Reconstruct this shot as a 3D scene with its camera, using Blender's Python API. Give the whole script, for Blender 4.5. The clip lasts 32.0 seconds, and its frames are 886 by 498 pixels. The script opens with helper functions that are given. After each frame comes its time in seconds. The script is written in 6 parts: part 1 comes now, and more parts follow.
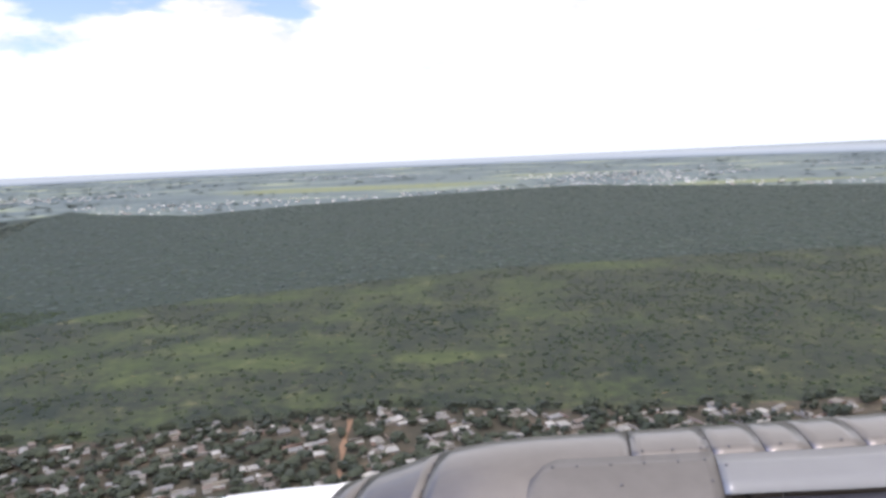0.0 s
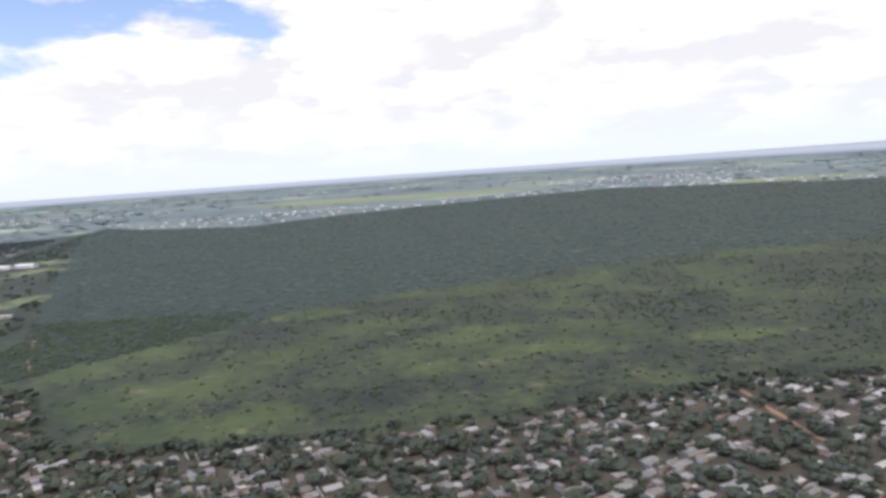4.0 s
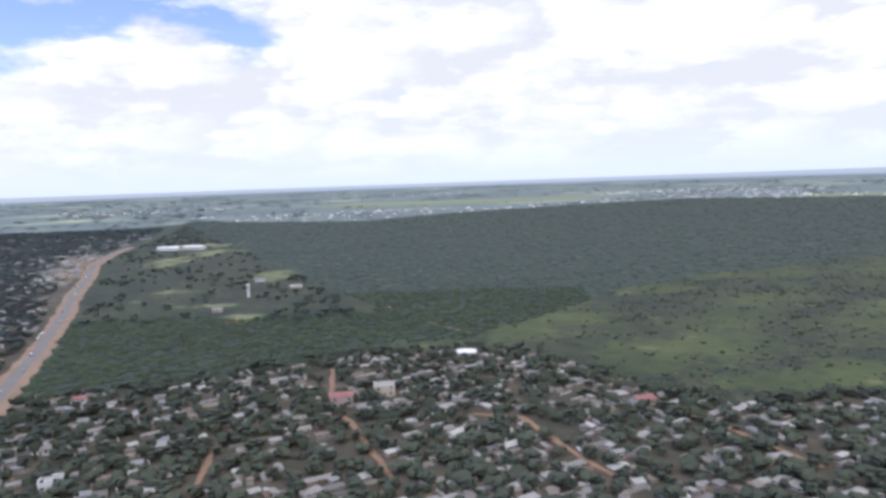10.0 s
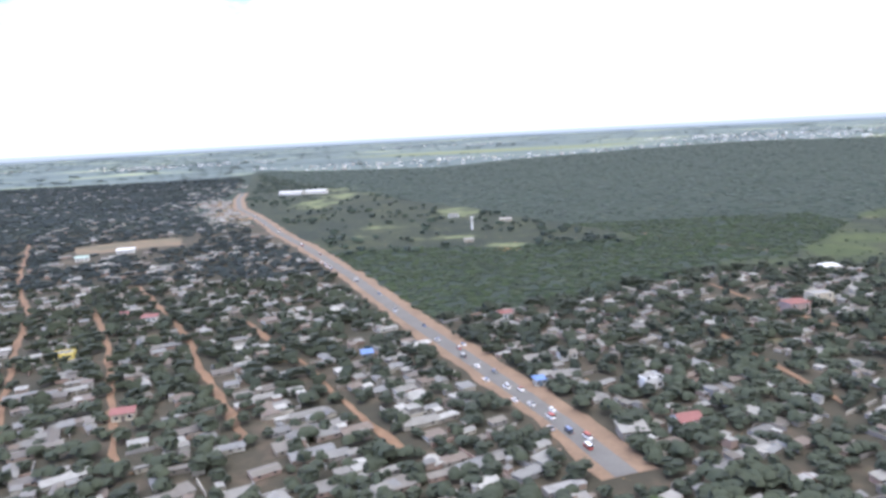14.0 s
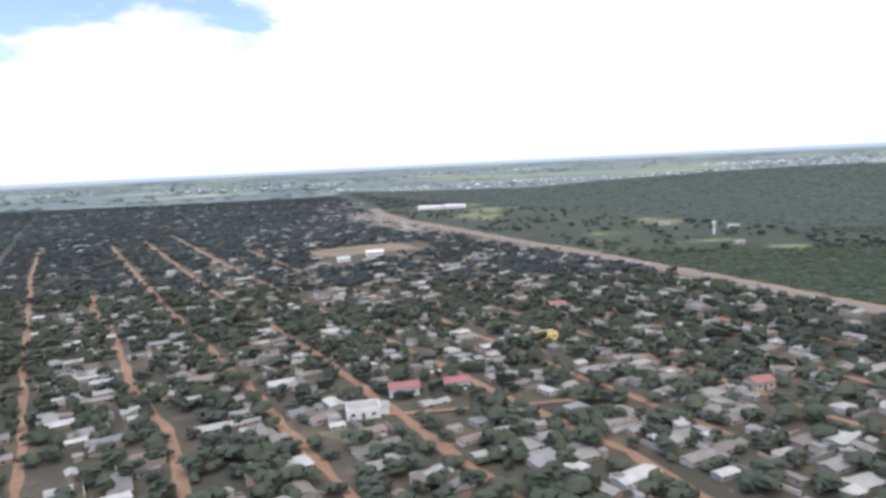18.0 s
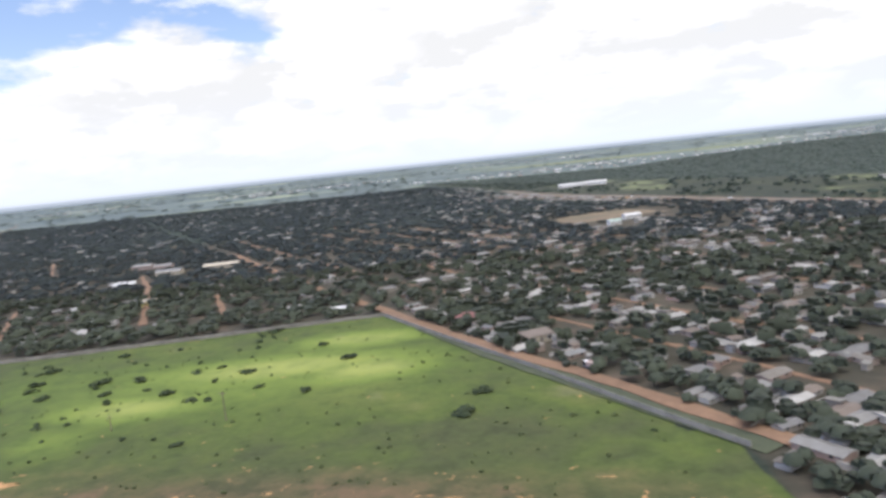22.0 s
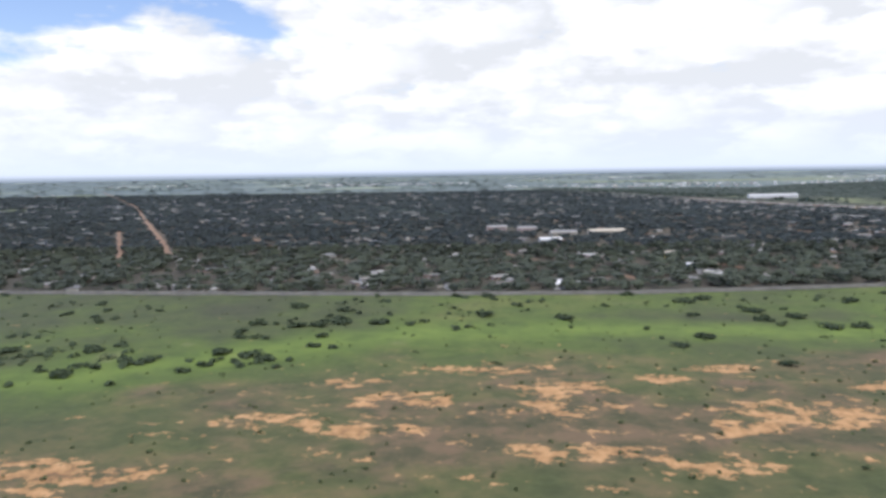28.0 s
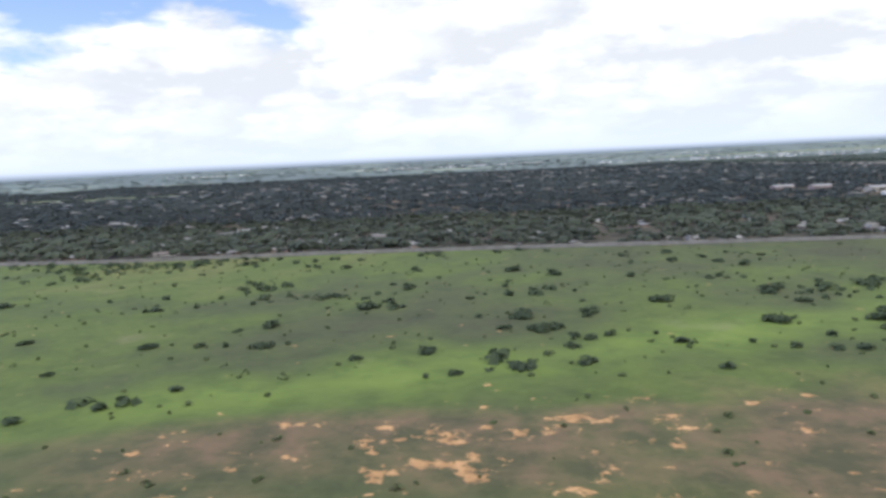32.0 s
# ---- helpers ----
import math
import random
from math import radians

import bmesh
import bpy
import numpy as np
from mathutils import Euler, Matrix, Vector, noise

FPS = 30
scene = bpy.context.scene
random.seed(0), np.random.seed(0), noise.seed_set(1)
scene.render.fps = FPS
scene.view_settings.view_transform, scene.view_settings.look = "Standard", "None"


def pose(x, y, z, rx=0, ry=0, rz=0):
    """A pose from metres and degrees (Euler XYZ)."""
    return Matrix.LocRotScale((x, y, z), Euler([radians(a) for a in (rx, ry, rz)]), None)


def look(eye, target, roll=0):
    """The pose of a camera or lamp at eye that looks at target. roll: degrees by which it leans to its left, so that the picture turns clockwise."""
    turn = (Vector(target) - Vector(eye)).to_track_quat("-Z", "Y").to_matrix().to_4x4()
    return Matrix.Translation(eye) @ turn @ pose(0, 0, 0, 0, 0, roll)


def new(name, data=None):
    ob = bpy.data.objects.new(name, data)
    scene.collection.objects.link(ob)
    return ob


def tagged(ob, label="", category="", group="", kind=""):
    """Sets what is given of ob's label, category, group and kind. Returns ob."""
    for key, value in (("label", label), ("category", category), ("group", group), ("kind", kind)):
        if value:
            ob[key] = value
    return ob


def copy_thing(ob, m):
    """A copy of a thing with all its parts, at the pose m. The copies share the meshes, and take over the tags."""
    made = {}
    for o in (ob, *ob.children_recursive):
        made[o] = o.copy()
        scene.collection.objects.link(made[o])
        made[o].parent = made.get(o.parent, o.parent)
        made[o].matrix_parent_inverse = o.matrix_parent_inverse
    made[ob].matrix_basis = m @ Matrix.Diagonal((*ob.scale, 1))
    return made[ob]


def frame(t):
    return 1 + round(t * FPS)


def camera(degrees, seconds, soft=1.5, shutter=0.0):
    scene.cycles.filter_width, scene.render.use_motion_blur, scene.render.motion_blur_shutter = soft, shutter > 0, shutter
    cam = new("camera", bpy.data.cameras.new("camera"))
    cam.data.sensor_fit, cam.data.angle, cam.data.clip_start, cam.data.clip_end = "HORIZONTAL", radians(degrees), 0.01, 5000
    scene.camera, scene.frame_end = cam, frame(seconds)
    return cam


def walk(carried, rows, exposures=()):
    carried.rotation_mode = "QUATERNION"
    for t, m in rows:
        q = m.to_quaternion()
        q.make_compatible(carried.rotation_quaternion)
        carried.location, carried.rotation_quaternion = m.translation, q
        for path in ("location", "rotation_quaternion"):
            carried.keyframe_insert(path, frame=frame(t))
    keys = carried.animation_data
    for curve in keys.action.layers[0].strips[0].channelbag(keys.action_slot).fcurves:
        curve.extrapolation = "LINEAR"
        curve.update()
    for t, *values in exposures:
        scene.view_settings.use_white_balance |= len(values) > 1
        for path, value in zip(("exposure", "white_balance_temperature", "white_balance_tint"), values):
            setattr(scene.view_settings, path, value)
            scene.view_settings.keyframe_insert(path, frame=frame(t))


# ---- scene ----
# Seconds, eye, then yaw to the left of +y, pitch and roll in degrees.
PATH = [
    (0, 15.05, 4.85, 103.14, 5.47, -8.09, -2.55),
    (0.5, -4.48, 4.85, 101.70, 5.54, -7.84, -2.89),
    (1, -24.00, 4.85, 100.27, 5.30, -7.66, -3.43),
    (1.5, -43.50, 4.85, 98.84, 4.65, -7.17, -2.58),
    (2, -62.98, 4.85, 97.43, 4.30, -6.76, -2.68),
    (2.5, -82.43, 4.85, 96.02, 4.66, -7.61, -3.62),
    (4.5, -160.06, 4.85, 90.48, 2.71, -6.92, -3.55),
    (5, -179.42, 4.85, 89.12, 2.18, -7.16, -2.53),
    (5.5, -198.75, 4.85, 87.76, 2.28, -6.87, -2.31),
    (6, -218.07, 4.85, 86.42, 2.71, -7.55, -1.90),
    (6.5, -237.37, 4.85, 85.08, 2.60, -8.41, -1.49),
    (7, -256.64, 4.85, 83.75, 2.69, -9.50, -1.62),
    (7.5, -275.90, 4.85, 82.42, 2.50, -9.61, -1.76),
    (8, -295.13, 4.85, 81.11, 2.58, -8.98, -1.51),
    (8.5, -314.35, 4.85, 79.80, 2.41, -6.84, -1.36),
    (9, -333.55, 4.85, 78.51, 2.41, -6.27, -1.92),
    (9.5, -352.72, 4.85, 77.22, 1.92, -5.76, -1.44),
    (10, -371.88, 4.85, 75.94, 2.05, -5.92, -2.05),
    (10.5, -391.01, 4.85, 74.66, 1.65, -6.10, -1.93),
    (11, -410.13, 4.85, 73.40, 2.17, -7.13, -2.99),
    (11.5, -429.22, 4.85, 72.14, 1.94, -8.94, -2.64),
    (12, -448.30, 4.85, 70.89, 1.72, -9.41, -2.93),
    (12.5, -467.36, 4.85, 69.65, 1.77, -10.35, -2.69),
    (13, -486.39, 4.85, 68.42, 1.94, -9.91, -3.15),
    (13.5, -505.41, 4.85, 67.20, 1.97, -9.83, -2.99),
    (15.5, -581.27, 4.85, 62.39, 0.89, -8.30, -3.13),
    (16, -600.18, 4.85, 61.21, 0.71, -8.20, -2.86),
    (16.5, -619.07, 4.85, 60.04, 1.19, -8.83, -3.05),
    (17, -637.95, 4.85, 58.87, 1.41, -9.21, -3.33),
    (17.5, -656.80, 4.85, 57.72, 1.76, -9.00, -3.21),
    (18, -675.64, 4.85, 56.57, 2.38, -7.20, -2.81),
    (18.5, -694.45, 4.85, 55.43, 3.04, -6.38, -2.88),
    (19, -713.25, 4.85, 54.30, 2.91, -7.13, -3.30),
    (19.5, -732.02, 4.85, 53.18, 2.92, -7.28, -3.97),
    (20, -750.77, 4.85, 52.06, 2.75, -7.57, -4.82),
    (20.5, -769.51, 4.85, 50.95, 2.74, -6.76, -5.46),
    (21, -788.22, 4.85, 49.86, 2.62, -7.66, -5.76),
    (21.5, -806.91, 4.85, 48.77, 2.75, -7.09, -6.57),
    (22, -825.59, 4.85, 47.68, 3.45, -7.24, -6.11),
    (22.5, -844.24, 4.85, 46.61, 3.47, -6.62, -5.95),
    (23, -862.87, 4.85, 45.55, 3.54, -5.52, -5.18),
    (23.5, -881.49, 4.85, 44.49, 3.70, -3.88, -3.36),
    (24, -900.08, 4.85, 43.44, 3.55, -3.58, -2.11),
    (24.5, -918.65, 4.85, 42.40, 3.88, -5.23, -2.25),
    (26.5, -992.75, 4.85, 38.33, 1.96, -7.37, -1.21),
    (27, -1011.22, 4.85, 37.33, 2.03, -7.16, -0.94),
    (27.5, -1029.67, 4.85, 36.34, 2.26, -7.11, -1.17),
    (28, -1048.10, 4.85, 35.36, 2.43, -6.25, -0.86),
    (28.5, -1066.52, 4.85, 34.38, 2.76, -6.85, -1.34),
    (29, -1084.91, 4.85, 33.42, 3.04, -8.66, -1.86),
    (29.5, -1103.28, 4.85, 32.46, 3.27, -9.56, -2.30),
    (30, -1121.63, 4.85, 31.51, 3.96, -8.90, -1.86),
    (30.5, -1139.96, 4.85, 30.57, 4.34, -8.58, -1.89),
    (31, -1158.28, 4.85, 29.64, 4.67, -8.22, -2.48),
    (31.5, -1176.57, 4.85, 28.72, 4.94, -7.80, -3.25),
    (32, -1194.84, 4.85, 27.80, 4.68, -7.36, -2.73),
]


def aim(x, y, z, yaw, pitch, roll):
    ahead = (-math.sin(radians(yaw)) * math.cos(radians(pitch)), math.cos(radians(yaw)) * math.cos(radians(pitch)), math.sin(radians(pitch)))
    return look((x, y, z), (x + 10 * ahead[0], y + 10 * ahead[1], z + 10 * ahead[2]), roll)


cam = camera(64.0, 32.0, soft=3.3)
walk(cam, [(t, aim(*row)) for t, *row in PATH],
     exposures=[(0.0, 0.38, 6270, 25), (4.5, 0.19, 6170, 24), (6.0, 0.16, 6070, 23), (7.0, 0.32, 5940, 23), (8.0, 0.50, 5880, 23), (9.5, 0.17, 5860, 24), (11.0, 0.14, 5820, 24), (12.5, 0.60, 5820, 22), (13.5, 0.66, 5830, 22), (15.5, 0.74, 5880, 22), (16.2, 0.58, 5930, 22), (17.0, 0.54, 5980, 22), (18.0, 0.46, 6050, 21), (19.5, 0.31, 6120, 21), (21.0, 0.32, 6180, 21), (22.0, 0.24, 6220, 21), (24.0, -0.18, 6280, 21), (27.0, 0.08, 6000, 21), (32.0, 0.16, 5900, 20)])

# ---- sky and sun ----
SUN_TURN, SUN_HEIGHT = 215.0, 66.0


def make_sky():
    world = bpy.data.worlds.new("sky")
    scene.world = world
    world.use_nodes = True
    nt = world.node_tree
    nt.nodes.clear()
    n = nt.nodes.new
    out, bg = n("ShaderNodeOutputWorld"), n("ShaderNodeBackground")
    sky = n("ShaderNodeTexSky")
    sky.sky_type, sky.sun_disc = "NISHITA", False
    sky.sun_elevation, sky.sun_rotation = radians(SUN_HEIGHT), radians(SUN_TURN)
    sky.air_density, sky.dust_density = 1.0, 0.6
    coord, sep = n("ShaderNodeTexCoord"), n("ShaderNodeSeparateXYZ")
    nt.links.new(coord.outputs["Generated"], sep.inputs[0])

    def math_node(op, a, b=None, c=None, clamp=False):
        m = n("ShaderNodeMath")
        m.operation, m.use_clamp = op, clamp
        for k, v in enumerate((a, b, c)):
            if v is None:
                continue
            if isinstance(v, (int, float)):
                m.inputs[k].default_value = v
            else:
                nt.links.new(v, m.inputs[k])
        return m.outputs[0]

    x, y, z = sep.outputs
    lift = math_node("ADD", math_node("MAXIMUM", z, 0.0), 0.07)
    comb = n("ShaderNodeCombineXYZ")
    nt.links.new(math_node("DIVIDE", x, lift), comb.inputs[0])
    nt.links.new(math_node("DIVIDE", y, lift), comb.inputs[1])
    # small cumulus heaps: stretched direction noise, so that the heaps keep their height near the horizon
    heap = n("ShaderNodeCombineXYZ")
    nt.links.new(math_node("MULTIPLY", x, 3.2), heap.inputs[0])
    nt.links.new(math_node("MULTIPLY", y, 3.2), heap.inputs[1])
    nt.links.new(math_node("MULTIPLY", z, 9.0), heap.inputs[2])
    n1, n2, puff = n("ShaderNodeTexNoise"), n("ShaderNodeTexNoise"), n("ShaderNodeTexVoronoi")
    puff.feature = "SMOOTH_F1"
    bent = n("ShaderNodeVectorMath")
    bent.operation = "ADD"
    nt.links.new(heap.outputs[0], bent.inputs[0])
    nt.links.new(n2.outputs["Color"], bent.inputs[1])
    nt.links.new(bent.outputs[0], puff.inputs["Vector"])
    puff.inputs["Scale"].default_value, puff.inputs["Smoothness"].default_value = 2.6, 0.6
    nt.links.new(comb.outputs[0], n1.inputs["Vector"])
    nt.links.new(heap.outputs[0], n2.inputs["Vector"])
    n1.inputs["Scale"].default_value, n1.inputs["Detail"].default_value = 0.55, 9.0
    n2.inputs["Scale"].default_value, n2.inputs["Detail"].default_value, n2.inputs["Roughness"].default_value = 2.6, 10.0, 0.58
    both = math_node("ADD", math_node("MULTIPLY", n1.outputs[0], 0.5), math_node("MULTIPLY", n2.outputs[0], 0.5))
    # thinner cover high to the left of the way of flight
    gap = math_node("MULTIPLY", math_node("SUBTRACT", math_node("MULTIPLY", x, -1.0), 0.06, clamp=True), 0.42)
    gap = math_node("MULTIPLY", gap, math_node("MULTIPLY", math_node("SUBTRACT", z, 0.09), 9.0, clamp=True))
    dens = math_node("ADD", math_node("SUBTRACT", both, gap), 0.05)
    ramp = n("ShaderNodeValToRGB")
    ramp.color_ramp.elements[0].position, ramp.color_ramp.elements[1].position = 0.355, 0.455
    nt.links.new(dens, ramp.inputs[0])
    tone = n("ShaderNodeValToRGB")
    tone.color_ramp.elements[0].position, tone.color_ramp.elements[0].color = 0.41, (0.76, 0.795, 0.735, 1)
    tone.color_ramp.elements[1].position, tone.color_ramp.elements[1].color = 0.60, (1.06, 1.085, 1.02, 1)
    heaps = math_node("ADD", math_node("MULTIPLY", n2.outputs[0], 0.6), math_node("MULTIPLY", math_node("SUBTRACT", 1.0, puff.outputs["Distance"]), 0.4))
    nt.links.new(heaps, tone.inputs[0])
    blue = n("ShaderNodeMix")
    blue.data_type = "RGBA"
    skyg = n("ShaderNodeMix")
    skyg.data_type, skyg.blend_type = "RGBA", "MULTIPLY"
    skyg.inputs["Factor"].default_value = 1.0
    nt.links.new(sky.outputs[0], skyg.inputs["A"])
    skyg.inputs["B"].default_value = (0.15, 0.15, 0.15, 1)
    nt.links.new(ramp.outputs[0], blue.inputs["Factor"])
    nt.links.new(skyg.outputs["Result"], blue.inputs["A"])
    nt.links.new(tone.outputs[0], blue.inputs["B"])
    # pale bright air low over the horizon
    low = n("ShaderNodeMix")
    low.data_type = "RGBA"
    band = math_node("POWER", math_node("SUBTRACT", 1.0, math_node("MULTIPLY", math_node("MAXIMUM", z, 0.0), 6.5), clamp=True), 2.2)
    nt.links.new(band, low.inputs["Factor"])
    nt.links.new(blue.outputs["Result"], low.inputs["A"])
    low.inputs["B"].default_value = (0.76, 0.86, 0.91, 1)
    # thin bright cloud round the veiled sun
    dot = n("ShaderNodeVectorMath")
    dot.operation = "DOT_PRODUCT"
    nt.links.new(coord.outputs["Generated"], dot.inputs[0])
    flat = math.cos(radians(SUN_HEIGHT))
    dot.inputs[1].default_value = (math.sin(radians(SUN_TURN)) * flat, math.cos(radians(SUN_TURN)) * flat, math.sin(radians(SUN_HEIGHT)))
    glow = math_node("MULTIPLY", math_node("POWER", math_node("MAXIMUM", dot.outputs["Value"], 0.0), 2.0), 2.75)
    bright = n("ShaderNodeMix")
    bright.data_type, bright.blend_type = "RGBA", "MULTIPLY"
    bright.inputs["Factor"].default_value = 1.0
    nt.links.new(low.outputs["Result"], bright.inputs["A"])
    nt.links.new(math_node("ADD", glow, 1.0), bright.inputs["B"])
    nt.links.new(bright.outputs["Result"], bg.inputs[0])
    bg.inputs[1].default_value = 1.0
    nt.links.new(bg.outputs[0], out.inputs[0])


make_sky()
sun = new("sun", bpy.data.lights.new("sun", "SUN"))
sun.data.energy, sun.data.angle, sun.data.color = 0.95, radians(14), (1.0, 0.95, 0.87)
sun.matrix_world = look((0, 0, 500), (-math.sin(radians(SUN_TURN)) * 500, -math.cos(radians(SUN_TURN)) * 500, 500 - 500 * math.tan(radians(SUN_HEIGHT))))


# ---- materials ----
def material(name, build, rough=0.9, metal=0.0, bump=0.0):
    """build(nt, n) gives the socket of the base colour and, optionally, a height socket."""
    mat = bpy.data.materials.new(name)
    mat.use_nodes = True
    nt = mat.node_tree
    bsdf = nt.nodes["Principled BSDF"]
    bsdf.inputs["Roughness"].default_value, bsdf.inputs["Metallic"].default_value = rough, metal
    col, height = build(nt, nt.nodes.new)
    nt.links.new(col, bsdf.inputs["Base Color"])
    if height is not None and bump:
        b = nt.nodes.new("ShaderNodeBump")
        b.inputs["Strength"].default_value, b.inputs["Distance"].default_value = bump, 0.1
        nt.links.new(height, b.inputs["Height"])
        nt.links.new(b.outputs[0], bsdf.inputs["Normal"])
    return mat


def noise_node(nt, scale, detail=4.0, rough=0.55, vec=None):
    t = nt.nodes.new("ShaderNodeTexNoise")
    t.inputs["Scale"].default_value, t.inputs["Detail"].default_value, t.inputs["Roughness"].default_value = scale, detail, rough
    if vec is None:
        vec = nt.nodes.new("ShaderNodeNewGeometry").outputs["Position"]
    nt.links.new(vec, t.inputs["Vector"])
    return t.outputs[0]


def ramp_node(nt, fac, *stops):
    r = nt.nodes.new("ShaderNodeValToRGB")
    els = r.color_ramp.elements
    while len(els) < len(stops):
        els.new(0.5)
    for e, (p, c) in zip(els, stops):
        e.position, e.color = p, (*c, 1)
    nt.links.new(fac, r.inputs[0])
    return r.outputs[0]


def mix_node(nt, fac, a, b, blend="MIX"):
    m = nt.nodes.new("ShaderNodeMix")
    m.data_type, m.blend_type = "RGBA", blend
    for sock, v in ((m.inputs["Factor"], fac), (m.inputs["A"], a), (m.inputs["B"], b)):
        if isinstance(v, (int, float)):
            sock.default_value = v
        elif isinstance(v, tuple):
            sock.default_value = (*v, 1)
        else:
            nt.links.new(v, sock)
    return m.outputs["Result"]


def calc(nt, op, a, b=0.0, clamp=False):
    m = nt.nodes.new("ShaderNodeMath")
    m.operation, m.use_clamp = op, clamp
    for k, v in enumerate((a, b)):
        if isinstance(v, (int, float)):
            m.inputs[k].default_value = v
        else:
            nt.links.new(v, m.inputs[k])
    return m.outputs[0]


def mottled(name, dark, light, scale, rough=0.9, metal=0.0, fine=9.0, bump=0.3, per_object=0.0, palette=None):
    """Two scales of variation between two colours; palette: colours told apart object by object."""
    def build(nt, n):
        big, small = noise_node(nt, scale), noise_node(nt, scale * fine, 6.0)
        f = calc(nt, "ADD", calc(nt, "MULTIPLY", big, 0.6), calc(nt, "MULTIPLY", small, 0.4))
        col = ramp_node(nt, f, (0.35, dark), (0.65, light))
        if palette:
            info = n("ShaderNodeObjectInfo")
            r = ramp_node(nt, info.outputs["Random"], *[(k / len(palette), c) for k, c in enumerate(palette)])
            for node in nt.nodes:
                if node.type == "VALTORGB" and len(node.color_ramp.elements) == len(palette):
                    node.color_ramp.interpolation = "CONSTANT"
            col = mix_node(nt, 1.0, r, ramp_node(nt, f, (0.3, dark), (0.7, light)), "MULTIPLY")
        return col, small
    return material(name, build, rough, metal, bump)


def island_palette(name, palette, scale, rough=0.8, bump=0.3, metal=0.0):
    """For joined pieces: a colour for each loose piece."""
    def build(nt, n):
        geo = n("ShaderNodeNewGeometry")
        r = n("ShaderNodeValToRGB")
        r.color_ramp.interpolation = "CONSTANT"
        els = r.color_ramp.elements
        while len(els) < len(palette):
            els.new(0.5)
        for k, (e, c) in enumerate(zip(els, palette)):
            e.position, e.color = k / len(palette), (*c, 1)
        nt.links.new(geo.outputs["Random Per Island"], r.inputs[0])
        f = noise_node(nt, scale, 6.0)
        return mix_node(nt, 1.0, r.outputs[0], ramp_node(nt, f, (0.3, (0.72, 0.70, 0.67)), (0.7, (1.0, 1.0, 1.0))), "MULTIPLY"), f
    return material(name, build, rough, metal, bump)


def downy_haze(bsdf, rough, weight):
    """Pale gloss of hairy or waxy leaves at low angles, its blue-white imitating haze."""
    bsdf.inputs["Roughness"].default_value = rough
    bsdf.inputs["Sheen Weight"].default_value, bsdf.inputs["Sheen Roughness"].default_value = weight, 0.45
    bsdf.inputs["Sheen Tint"].default_value = (0.86, 0.93, 1.0, 1)


def foliage(name, dark, mid, light, see=0.42, vary=0.26, grain=0.12, down=0.03):
    """Leaves: matt, and partly lit from behind."""
    mat = bpy.data.materials.new(name)
    mat.use_nodes = True
    nt = mat.node_tree
    nt.nodes.clear()
    n = nt.nodes.new
    geo = n("ShaderNodeNewGeometry")
    f = calc(nt, "ADD", calc(nt, "MULTIPLY", geo.outputs["Random Per Island"], vary), calc(nt, "MULTIPLY", noise_node(nt, grain, 3.0), 1.0 - vary))
    col = ramp_node(nt, f, (0.25, dark), (0.5, mid), (0.78, light))
    col = mix_node(nt, 0.6, col, ramp_node(nt, noise_node(nt, 0.0075, 5.0, 0.6), (0.38, (0.72, 0.74, 0.76)), (0.62, (1.12, 1.12, 1.04))), "MULTIPLY")
    col = mix_node(nt, calc(nt, "MULTIPLY", noise_node(nt, 0.012, 3.0), 0.5), col, tuple(0.55 * a + 0.45 * b for a, b in zip(mid, (0.095, 0.104, 0.084))))
    dif, tra, mix, out = n("ShaderNodeBsdfPrincipled"), n("ShaderNodeBsdfTranslucent"), n("ShaderNodeMixShader"), n("ShaderNodeOutputMaterial")
    downy_haze(dif, 0.85, down)
    dif.inputs["Specular IOR Level"].default_value = 0.2
    nt.links.new(col, dif.inputs[0])
    nt.links.new(col, tra.inputs[0])
    mix.inputs[0].default_value = see
    nt.links.new(dif.outputs[0], mix.inputs[1])
    nt.links.new(tra.outputs[0], mix.inputs[2])
    nt.links.new(mix.outputs[0], out.inputs[0])
    return mat


